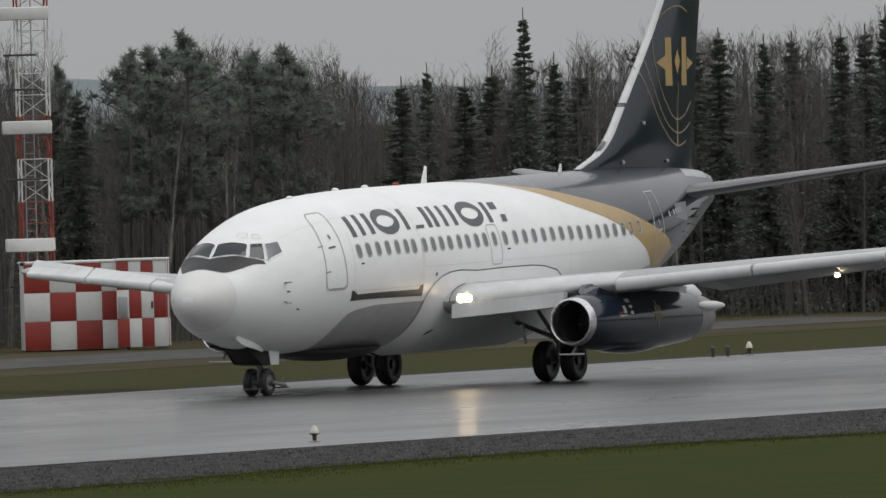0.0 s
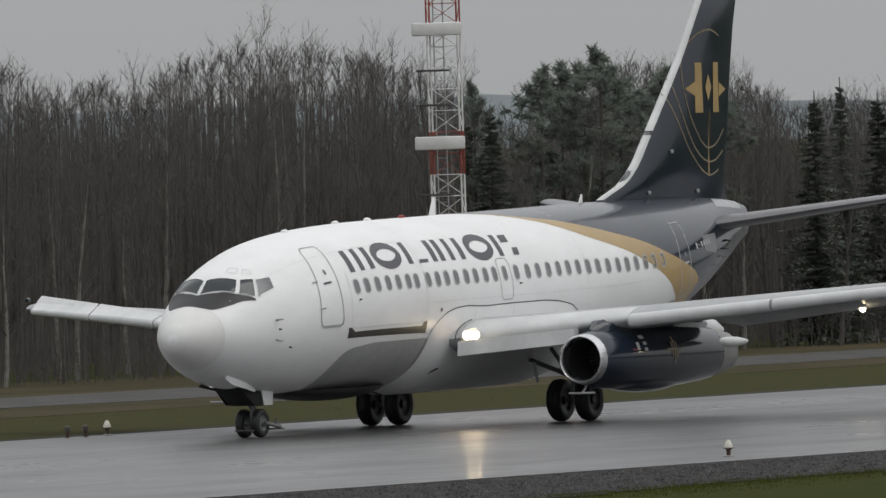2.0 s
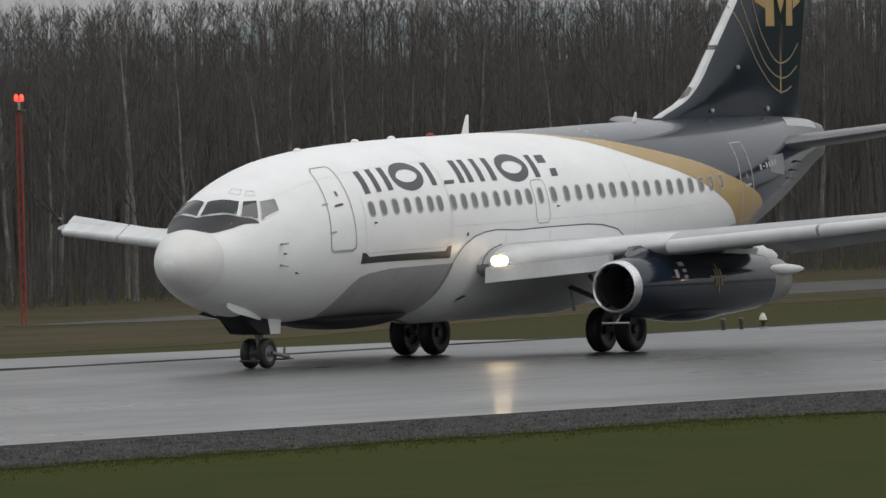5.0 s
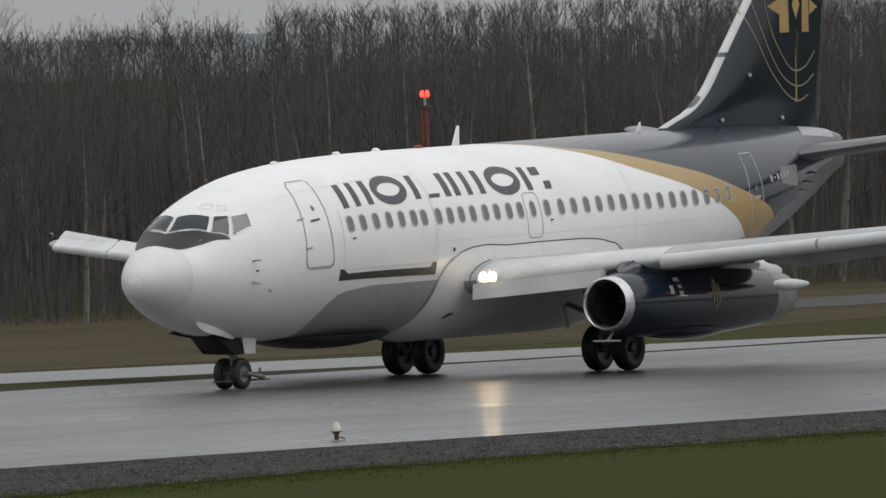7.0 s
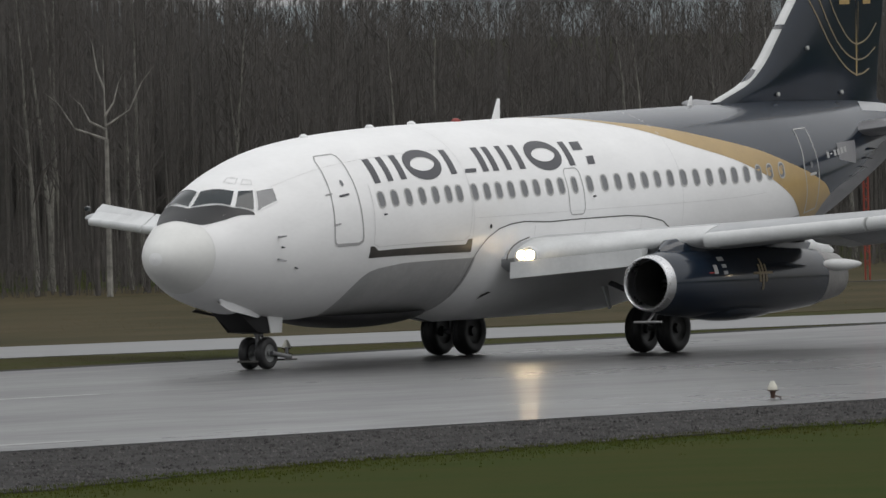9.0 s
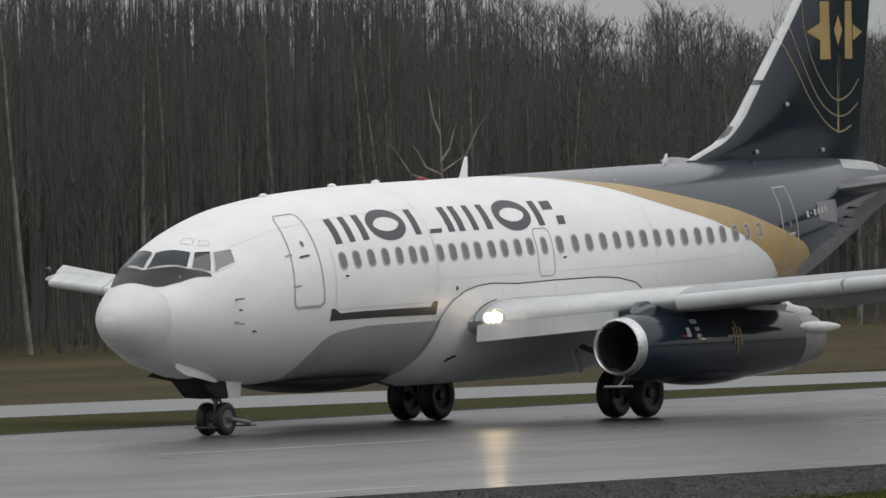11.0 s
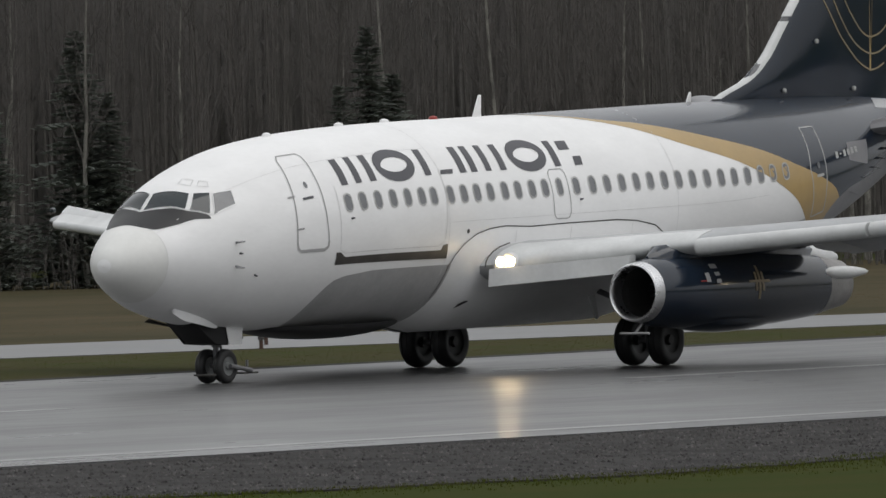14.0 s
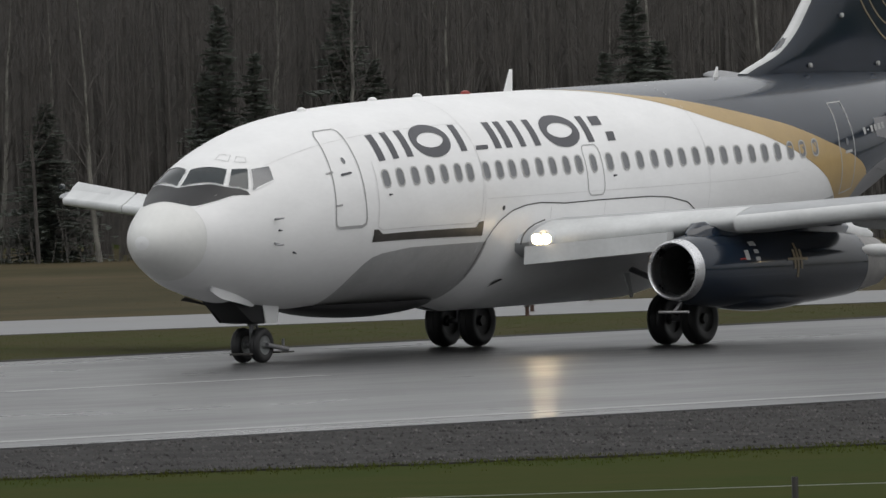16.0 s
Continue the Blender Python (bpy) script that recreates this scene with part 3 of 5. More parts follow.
            rows.append([fus(x, (180 - p) if side else p, 0.004 + 0.16 * math.sin(math.pi * min(k / 15 * 0.9, 0.5)) * min(1, (x - 5.6) / 0.9, (14.3 - x) / 1.5)) for k, p in enumerate(ps)])
        grid(bm, rows)
        bmesh.ops.recalc_face_normals(bm, faces=bm.faces)
        f = part("wing_root_fairing", bm, M_WHITE, jet)
        if not side:
            # no opening here: a dark patch paints the shade inside the inlet
            part("air_inlet", patch([(6.40, -52.5), (6.74, -47.5), (6.60, -46.8), (6.44, -49)], 0.175), M_DARK, f, "air inlet, its inner shade a flat dark patch")
            part("fairing_seam", ribbon(edge, 0.022, 0.014), M_SCUFF, f)
            for x in (7.75, 9.7, 11.9):
                part("fairing_seam", ribbon([(x, -8.5), (x, -18)], 0.014, 0.05), M_SEAM, f)
    return skin


def build_wings():
    for side in (-1, 1):
        st = WING if side == -1 else mirror_y(WING)
        w = part("wing", flying_surface(st), M_WINGGREY, jet)
        def between(y):
            tab = [(abs(le[1]), le[0], le[2], c, t, tw) for le, c, t, tw in WING]
            x, z, c, t, tw = lerp_rows(tab, abs(y))
            for i in range(len(tab) - 1):
                if tab[i][0] <= abs(y) <= tab[i + 1][0]:
                    k = (abs(y) - tab[i][0]) / (tab[i + 1][0] - tab[i][0])
                    x, z, c, t, tw = [tab[i][j] + k * (tab[i + 1][j] - tab[i][j]) for j in range(1, 6)]
            return x, z, c, t, tw
        # drooped slats outboard, in three lengths
        for y0, y1 in ((5.50, 8.30), (8.36, 11.1), (11.16, 13.7)):
            rows, bm = [], bmesh.new()
            for y in seq(y0, y1, 6):
                x, z, c, t, tw = between(y)
                sec = []
                for k in seq(-78, 95, 12):
                    r = 0.13 * c**0.5 * (0.42 if side < 0 else 0.34)
                    sec.append(Vector((x - 0.16 + r * 1.5 * (1 - math.cos(radians(k))) , side * y, z - 0.05 - (0.022 * (y - 5) if side > 0 else 0) + r * 1.35 * math.sin(radians(k)))))
                sec.append(Vector((x + 0.42, side * y, z + 0.135)))
                sec.append(Vector((x + 0.20, side * y, z + 0.02)))
                rows.append(sec)
            vs = grid(bm, rows, close_v=True)
            bm.faces.new(vs[0])
            bm.faces.new(vs[-1])
            bmesh.ops.recalc_face_normals(bm, faces=bm.faces)
            part("slat", bm, M_SLAT, w, "pale leading-edge slat")
        # bright skin of the fixed leading edge inboard
        strip = [(*between(y), y) for y in (2.02, 3.2, 4.4, 5.44)]
        part("leading_edge", flying_surface([((x - 0.010, side * y, z), c, t * 1.035, tw) for x, z, c, t, tw, y in strip], 13, 0.0, 0.14), M_SLAT, w, "pale fixed leading edge")
        # leading edge flap hanging inboard
        rows, bm = [], bmesh.new()
        for y in seq(2.02, 4.4, 5):
            x, z, c, t, tw = between(y)
            rows.append([Vector((x + 0.08, side * y, z - 0.08)), Vector((x - 0.16, side * y, z - 0.09)), Vector((x - 0.20, side * y, z - 0.43)), Vector((x - 0.14, side * y, z - 0.45)), Vector((x + 0.05, side * y, z - 0.22))])
        vs = grid(bm, rows, close_v=True)
        bm.faces.new(vs[0])
        bm.faces.new(vs[-1])
        bmesh.ops.recalc_face_normals(bm, faces=bm.faces)
        part("leading_edge_flap", bm, M_SLAT, w, "pale hanging leading-edge flap")
        # landing light pair behind its lens at the root
        x, z, c, t, tw = between(2.3)
        lens = part("light_recess", lathe([(0.0, 0.0), (0.0, 0.17), (0.14, 0.18)], "x", (x - 0.01, side * 2.27, z + 0.03), 16), M_SLAT, w)
        for dy in (-0.115, 0.115):
            bm = lathe([(0.0, 0.0), (0.001, 0.095)], "x", (0, 0, 0), 16)
            bmesh.ops.transform(bm, matrix=pose(x - 0.10, side * (2.27 + dy), z + 0.03, 0, -3, 0) @ pose(0, 0, 0, 0, 0, -56 * side), verts=bm.verts)
            part("landing_light", bm, M_LANDING, lens, "lit landing light")
            bm = lathe([(0.004, 0.098), (0.004, 0.108), (0.09, 0.06)], "x", (0, 0, 0), 16)
            bmesh.ops.transform(bm, matrix=pose(x - 0.10, side * (2.27 + dy), z + 0.03, 0, -3, 0) @ pose(0, 0, 0, 0, 0, -56 * side), verts=bm.verts)
            part("lamp_housing", bm, M_DULL, lens)
        if side < 0:
            bm = bmesh.new()
            rim = [Vector((x0, -2.03, z0)) for x0, z0 in ((6.42, 2.08), (6.46, 2.19), (6.55, 2.28), (6.72, 2.38), (6.95, 2.46), (7.3, 2.53))]
            for a, b in zip(rim, rim[1:]):
                tube(bm, a, b, 0.014, n=6)
            part("lens_rim", bm, M_SCUFF, w, "dark rim of the light recess")
        # flap track fairings under the wing
        for y, length, xe, ze in ((6.2, 2.7, 14.45, 2.20), (8.9, 2.3, 14.95, 2.60)):
            x, z, c, t, tw = between(y)
            bm, rows = bmesh.new(), []
            for i in range(13):
                k = i / 12
                r = 0.16 * math.sin(math.pi * min(k ** 0.8 * 1.0, 1)) ** 0.6 + 0.004
                rows.append([Vector((xe - length + length * k, side * y + 0.7 * r * math.cos(q), z - 0.14 + (ze - z + 0.14) * k * k + r * math.sin(q))) for q in seq(0, 2 * math.pi * 11 / 12, 12)])
            grid(bm, rows, close_v=True)
            bmesh.ops.recalc_face_normals(bm, faces=bm.faces)
            part("flap_track_fairing", bm, M_WINGGREY, w)
        part("wing_light", lathe([(0.0, 0.0), (0.0, 0.05), (0.06, 0.06), (0.1, 0.05), (0.16, 0.0)], "x", (14.15, side * 8.9, 2.43), 12), M_WINGLAMP if side < 0 else M_DULL, w, "small lit lamp below the wing" if side < 0 else "")
        bm = bmesh.new()
        tube(bm, (14.25, side * 8.9, 2.45), (14.35, side * 8.9, 2.66), 0.03, n=6)
        part("lamp_stem", bm, M_WINGGREY, w)
        bm = flying_surface([((between(y)[0] + between(y)[2] * 0.70, side * y, between(y)[1] - 0.10), between(y)[2] * 0.36, 0.10, 14) for y in (2.2, 4.0)] , 9)
        part("flap", bm, M_WINGGREY, w)
        bm = flying_surface([((between(y)[0] + between(y)[2] * 0.74, side * y, between(y)[1] - 0.06), between(y)[2] * 0.32, 0.10, 12) for y in (5.9, 10.2)], 9)
        part("flap", bm, M_WINGGREY, w)
        part("tailplane", flying_surface(STAB if side == -1 else mirror_y(STAB)), M_TAILPLANE, jet)
        x, z, c, t, tw = between(13.9)
        bm = lathe([(0, 0.0), (0.02, 0.05), (0.1, 0.06), (0.2, 0.0)], "x", (x + 0.3, side * 14.15, z + 0.02), 10)
        part("navigation_light", bm, M_RED if side < 0 else M_COCKPIT, w)


def build_fin():
    bm, rows = bmesh.new(), []
    for x0, x1, z, h in FIN:
        pts = []
        ts = [(1 - math.cos(math.pi * i / 13)) / 2 for i in range(14)]
        for t in ts:
            pts.append(Vector((x0 + (x1 - x0) * t, -h * thickness(t) / 0.5, z)))
        for t in ts[-2:0:-1]:
            pts.append(Vector((x0 + (x1 - x0) * t, h * thickness(t) / 0.5, z)))
        rows.append(pts)
    vs = grid(bm, rows, close_v=True)
    bm.faces.new(vs[0])
    bm.faces.new(vs[-1])
    bmesh.ops.recalc_face_normals(bm, faces=bm.faces)
    fin = part("fin", bm, M_NAVY, jet, "navy painted tail fin")
    # pale leading edge, in two lengths
    for z0, z1, w0, w1 in ((5.19, 6.72, 0.21, 0.14), (6.82, 11.1, 0.14, 0.11)):
        bm, rows = bmesh.new(), []
        for z in seq(z0, z1, 16):
            x0 = lerp_rows(FIN_BY_Z, z)[0]
            w = w0 + (w1 - w0) * (z - z0) / (z1 - z0)
            rows.append([fin_skin(x0 + w * k, z, -1, 0.014) for k in (1, 0.6, 0.3, 0.1)] + [Vector((x0 - 0.025, 0, z))] + [fin_skin(x0 + w * k, z, 1, 0.014) for k in (0.1, 0.3, 0.6, 1)])
        grid(bm, rows)
        bmesh.ops.recalc_face_normals(bm, faces=bm.faces)
        part("leading_edge", bm, M_SLAT, fin, "pale worn leading edge")
    side_at = lambda p: fin_skin(p[0], p[1], -1, 0.007)
    arcs = [[(21.28, 7.73), (21.64, 7.2), (22.23, 6.49), (22.70, 6.10), (23.10, 5.85), (23.54, 5.70), (23.85, 5.72), (24.15, 5.82)],
            [(21.62, 8.11), (21.82, 7.55), (22.05, 7.15), (22.33, 6.77), (22.70, 6.40), (23.10, 6.15), (23.56, 6.02), (24.0, 6.07), (24.45, 6.28)],
            [(24.25, 9.08), (23.9, 9.20), (23.54, 9.24), (23.0, 9.13), (22.50, 8.83), (22.24, 8.50), (22.16, 8.2), (22.17, 7.85), (22.32, 7.42), (22.55, 7.05), (22.85, 6.74), (23.2, 6.47), (23.58, 6.36), (24.07, 6.48), (24.5, 6.8)]]
    for a in arcs:
        keyed = [(i, *p) for i, p in enumerate(a)]
        a = [tuple(lerp_rows(keyed, u)) for u in seq(0, len(a) - 1, 6 * len(a))]
        part("emblem_ring", ribbon(a, 0.035, 0, False, side_at), M_RINGGOLD, fin)
    def shape(pts):
        return fan(pts, 0, side_at)
    part("emblem_shape", shape([(23.44, 10.6), (23.72, 10.6), (23.64, 7.2), (23.60, 5.66), (23.54, 5.66), (23.52, 7.2)]), M_GOLD, fin)
    side_at = lambda p: fin_skin(p[0], p[1], -1, 0.011)
    part("emblem_shape", shape([(22.80, 8.44), (23.16, 8.44), (23.22, 7.22), (22.76, 7.22)]), M_GOLD, fin)
    part("emblem_shape", shape([(23.86, 8.44), (24.16, 8.44), (24.20, 7.22), (23.84, 7.22)]), M_GOLD, fin)
    part("emblem_shape", shape([(23.36, 7.83), (23.55, 8.16), (23.74, 7.83), (23.55, 7.50)]), M_GOLD, fin)
    part("emblem_shape", shape([(22.24, 7.81), (22.78, 7.99), (22.78, 7.62)]), M_GOLD, fin)
    part("emblem_shape", shape([(24.66, 7.78), (24.22, 7.95), (24.22, 7.60)]), M_GOLD, fin)
    for x, z in ((21.35, 6.30), (20.2, 5.32), (22.9, 5.32)):
        part("fin_fitting", lathe([(0, 0.0), (0.02, 0.05), (0.06, 0.05), (0.08, 0.0)], "y", fin_skin(x, z, -1, 0.0) - Vector((0, 0.07, 0)), 10), M_RIM, fin)


def build_engine(side):
    y, z = side * 4.83, 1.52
    e = part("engine", lathe([(7.60, 0.585), (7.9, 0.66), (8.6, 0.735), (9.6, 0.775), (11.0, 0.785), (12.2, 0.745), (13.2, 0.675), (13.62, 0.64)], "x", (0, y, z), 40), M_NAVY, jet, "navy engine nacelle")
    # keel bulge under the nacelle
    bm, rows = bmesh.new(), []
    for i in range(15):
        t = i / 14
        s = math.sin(math.pi * t) ** 0.7
        rows.append([Vector((8.1 + 4.8 * t, y + 0.52 * s * math.cos(k), z - 0.55 - 0.31 * s * math.sin(k))) for k in seq(0, math.pi, 11)])
    grid(bm, rows)
    bmesh.ops.recalc_face_normals(bm, faces=bm.faces)
    part("gearbox_cowl", bm, M_NAVY, e)
    part("intake_lip", lathe([(7.75, 0.490), (7.55, 0.487), (7.44, 0.505), (7.40, 0.538), (7.42, 0.565), (7.50, 0.583), (7.62, 0.597), (7.66, 0.602)], "x", (0, y, z), 40), M_METAL, e, "polished metal intake lip")
    part("intake_duct", lathe([(7.72, 0.492), (8.4, 0.50), (8.9, 0.51), (8.9, 0.0)], "x", (0, y, z), 32), M_DUCT, e)
    part("spinner", lathe([(8.45, 0.0), (8.5, 0.06), (8.65, 0.13), (8.88, 0.17)], "x", (0, y, z), 20), M_DULL, e)
    bm = bmesh.new()
    for i in range(24):
        k = 2 * math.pi * i / 24
        c, s = math.cos(k), math.sin(k)
        c2, s2 = math.cos(k + 0.16), math.sin(k + 0.16)
        bm.faces.new([bm.verts.new(p) for p in ((8.78, y + 0.16 * c, z + 0.16 * s), (8.72, y + 0.48 * c, z + 0.48 * s), (8.84, y + 0.48 * c2, z + 0.48 * s2), (8.86, y + 0.16 * c2, z + 0.16 * s2))])
    part("fan_blades", bm, M_DULL, e)
    part("tail_pipe", lathe([(13.60, 0.645), (14.1, 0.56), (14.65, 0.48), (14.65, 0.44), (14.0, 0.42), (14.0, 0.0)], "x", (0, y, z), 32), M_PIPE, e, "grey metal thrust reverser pipe")
    for s in (-1, 1):
        bm, rows = bmesh.new(), []
        for i in range(13):
            t = i / 12
            r = 0.17 * math.sin(math.pi * t ** 0.75) ** 0.55 + 0.003
            rows.append([Vector((13.35 + 1.85 * t, y + s * (0.56 - 0.08 * t) + 0.8 * r * math.cos(q), z + 0.22 + 0.75 * r * math.sin(q))) for q in seq(0, 2 * math.pi * 11 / 12, 12)])
        grid(bm, rows, close_v=True)
        bmesh.ops.recalc_face_normals(bm, faces=bm.faces)
        part("reverser_fairing", bm, M_SLAT, e, "white reverser link fairing")
    # pylon
    bm, rows = bmesh.new(), []
    for x, w, zt, zb in ((7.95, 0.05, 2.22, 2.10), (8.3, 0.26, 2.40, 1.95), (9.0, 0.42, 2.55, 1.9), (10.5, 0.45, 2.50, 1.9), (12.5, 0.40, 2.42, 1.9), (13.8, 0.25, 2.32, 1.95), (14.5, 0.06, 2.18, 2.02)):
        rows.append([Vector((x, y - w, zb)), Vector((x, y - w * 0.9, zt - 0.12)), Vector((x, y - w * 0.4, zt)), Vector((x, y + w * 0.4, zt)), Vector((x, y + w * 0.9, zt - 0.12)), Vector((x, y + w, zb))])
    vs = grid(bm, rows, close_v=True)
    bm.faces.new(vs[0])
    bm.faces.new(vs[-1])
    bmesh.ops.recalc_face_normals(bm, faces=bm.faces)
    part("pylon", bm, M_NAVY, e)
    part("pylon_fairing", lathe([(12.9, 0.0), (13.0, 0.20), (13.6, 0.33), (14.2, 0.26), (14.75, 0.06), (14.8, 0.0)], "x", (0, y, z + 0.52), 20), M_SLAT, e, "pale pylon end fairing")
    if side < 0:
        ring = lambda x, k, o: Vector((x, y - (lerp_rows([(7.6, 0.585), (7.9, 0.66), (8.6, 0.735), (9.6, 0.775), (11.0, 0.785), (12.2, 0.745)], x)[0] + o) * math.cos(radians(k)), z + (lerp_rows([(7.6, 0.585), (7.9, 0.66), (8.6, 0.735), (9.6, 0.775), (11.0, 0.785), (12.2, 0.745)], x)[0] + o) * math.sin(radians(k))))
        for x0, x1, k0, k1, m in ((8.95, 9.09, 12, 27, M_RIM), (9.22, 9.45, 33, 41, M_RIM), (9.28, 9.44, 21, 27, M_RIM), (9.28, 9.44, 10, 16, M_RIM), (8.75, 8.95, 13, 15, M_RED), (10.62, 10.70, -4, 24, M_RINGGOLD), (10.86, 10.94, -4, 24, M_RINGGOLD), (10.74, 10.82, -16, 34, M_RINGGOLD), (10.4, 11.15, 8, 12, M_RINGGOLD)):
            bm = bmesh.new()
            grid(bm, [[ring(x, k, 0.005) for k in seq(k0, k1, 6)] for x in seq(x0, x1, 3)])
            bmesh.ops.recalc_face_normals(bm, faces=bm.faces)
            part("placard" if m is not M_RINGGOLD else "emblem_shape", bm, m, e)
    # bleed-air prong under the intake
    bm = bmesh.new()
    tube(bm, (7.75, y, z - 0.58), (7.45, y, z - 0.80), 0.028, n=8)
    tube(bm, (7.45, y - 0.34, z - 0.80), (7.45, y + 0.34, z - 0.80), 0.026, n=8)
    part("intake_prong", bm, M_DULL, e)


def build_wheel(name, at, r, width, hub):
    w = part(name, lathe([(-width * 0.42, r * 0.55), (-width * 0.5, r * 0.72), (-width * 0.48, r * 0.86), (-width * 0.34, r * 0.965), (-width * 0.2, r * 0.99), (-width * 0.18, r * 0.965), (-width * 0.14, r), (0, r), (width * 0.14, r), (width * 0.18, r * 0.965), (width * 0.2, r * 0.99), (width * 0.34, r * 0.965), (width * 0.48, r * 0.86), (width * 0.5, r * 0.72), (width * 0.42, r * 0.55)], "y", (0, 0, 0), 40), M_RUBBER, jet, "black rubber tyre")
    part("rim", lathe([(-width * 0.40, r * 0.57), (-width * 0.30, r * 0.50), (-width * 0.26, r * 0.22), (-width * 0.42, r * 0.18), (-width * 0.42, 0.0)], "y", (0, 0, 0), 24), hub, w)
    part("rim", lathe([(width * 0.40, r * 0.57), (width * 0.30, r * 0.50), (width * 0.26, r * 0.22), (width * 0.42, r * 0.18), (width * 0.42, 0.0)], "y", (0, 0, 0), 24), hub, w)
    w.location = at
    return w


WHEELS = []


def build_gear():
    for y in (-2.95, -2.19, 2.19, 2.95):
        WHEELS.append((build_wheel("main_wheel", (11.38, y, 0.505), 0.505, 0.36, M_HUB), (11.38, y, 0.505), 0.505))
    for y in (-0.21, 0.21):
        WHEELS.append((build_wheel("nose_wheel", (0.0, y, 0.335), 0.335, 0.20, M_HUBPALE), (0.0, y, 0.335), 0.335))
    for s in (-1, 1):
        bm = bmesh.new()
        tube(bm, (11.38, s * 2.57, 0.45), (11.38, s * 2.57, 1.0), 0.085, n=12)
        tube(bm, (11.38, s * 2.57, 0.95), (11.42, s * 2.60, 2.0), 0.14, n=12)
        tube(bm, (11.38, s * 2.25, 0.505), (11.38, s * 2.90, 0.505), 0.06, n=10)
        g = part("main_gear_leg", bm, M_GEAR, jet)
        bm = bmesh.new()
        tube(bm, (11.40, s * 2.52, 1.05), (11.40, s * 1.2, 1.55), 0.06, n=8)
        tube(bm, (11.40, s * 2.55, 0.95), (10.2, s * 2.6, 1.75), 0.05, n=8)
        tube(bm, (11.55, s * 2.57, 0.62), (11.68, s * 2.57, 0.86), 0.035, n=6)
        tube(bm, (11.68, s * 2.57, 0.86), (11.52, s * 2.57, 1.12), 0.035, n=6)
        part("brace", bm, M_GEAR, g)
        part("gear_door", solid([(11.05, 1.02), (11.75, 1.02), (11.85, 1.75), (10.95, 1.75)], "y", s * 2.80 - 0.02, s * 2.80 + 0.02, 0.01), M_SLAT, g)
        bm = solid([(9.35, 1.45), (9.55, 1.45), (9.68, 0.98), (9.60, 0.96)], "y", s * 2.5 - 0.02, s * 2.5 + 0.02, 0.005)
        part("drain_mast", bm, M_SLAT, jet)
    bm = bmesh.new()
    tube(bm, (0.0, 0, 0.30), (0.0, 0, 0.75), 0.055, n=12)
    tube(bm, (0.0, 0, 0.70), (0.06, 0, 1.25), 0.09, n=12)
    tube(bm, (0.0, -0.21, 0.335), (0.0, 0.21, 0.335), 0.045, n=8)
    g = part("nose_gear_leg", bm, M_GEAR, jet)
    bm = bmesh.new()
    tube(bm, (0.02, 0, 0.85), (-0.85, 0, 1.15), 0.05, n=8)
    tube(bm, (0.10, 0, 0.45), (0.20, 0, 0.62), 0.03, n=6)
    tube(bm, (0.20, 0, 0.62), (0.10, 0, 0.85), 0.03, n=6)
    tube(bm, (-0.09, -0.13, 0.86), (-0.09, 0.13, 0.86), 0.05, n=8)
    part("drag_brace", bm, M_GEAR, g)
    # long doors either side of the nose bay, then the small doors on the leg
    bm, rows = bmesh.new(), []
    for t in seq(0, 1, 11):
        x = -2.20 + 1.72 * t
        a = fus(x, -63.5 - 14 * t * t, 0.0)
        drop = 0.03 + 0.17 * min(1.0, 0.4 + 4 * t) * (1 - t) ** 0.6
        rows.append([a + Vector((0, 0.02, 0.03)), a + Vector((0, -0.03, 0)), a + Vector((0.02, -0.02, -drop)), a + Vector((0.02, 0.01, -drop)), a + Vector((0, 0.03, 0))])
    grid(bm, rows, close_v=True)
    bmesh.ops.recalc_face_normals(bm, faces=bm.faces)
    part("nose_gear_door", bm, M_WHITE, jet, "open white nose gear door")
    part("nose_gear_door", solid([(-1.78, 1.24), (-0.90, 1.12), (-0.44, 0.77), (0.24, 0.73), (0.24, 1.02), (-0.4, 1.06), (-1.6, 1.30)], "y", 0.43, 0.46, 0.008), M_SCUFF, jet, "open dark nose gear door")
    for s in (-1, 1):
        part("nose_gear_door", solid([(-0.18, 1.16), (0.40, 1.10), (0.35, 0.75), (-0.06, 0.75)], "y", s * 0.36 - 0.012, s * 0.36 + 0.012, 0.006), M_WHITE, jet)
    # solid near-black block stands in for the shade of the open bay
    part("nose_bay_shade", solid([(-1.30, 1.26), (-0.05, 1.22), (-0.05, 0.74), (-0.50, 0.78)], "y", -0.34, 0.34, 0.02), M_DARK, jet)
    # gravel deflector behind the nose wheels
    bm = solid([(0.36, -0.40), (0.98, -0.32), (1.04, 0.0), (0.98, 0.32), (0.36, 0.40), (0.42, 0.0)], "z", 0.17, 0.20, 0.01)
    d = part("gravel_deflector", bm, M_SCUFF, g)
    bm = bmesh.new()
    tube(bm, (0.0, -0.34, 0.335), (0.62, -0.40, 0.24), 0.045, n=8)
    tube(bm, (0.0, 0.34, 0.335), (0.62, 0.40, 0.24), 0.045, n=8)
    tube(bm, (0.02, 0, 0.6), (0.7, 0, 0.24), 0.03, n=6)
    tube(bm, (0.62, -0.30, 0.20), (0.62, -0.30, 0.44), 0.03, n=6)
    part("deflector_strut", bm, M_GEAR, d)
    bm = solid([(-0.46, -0.22), (-0.36, -0.25), (-0.36, 0.25), (-0.46, 0.22)], "z", 0.15, 0.19, 0.01)
    part("deflector_lip", bm, M_SCUFF, d)


build_body()
build_wings()
build_fin()
build_engine(-1)
build_engine(1)
build_gear()

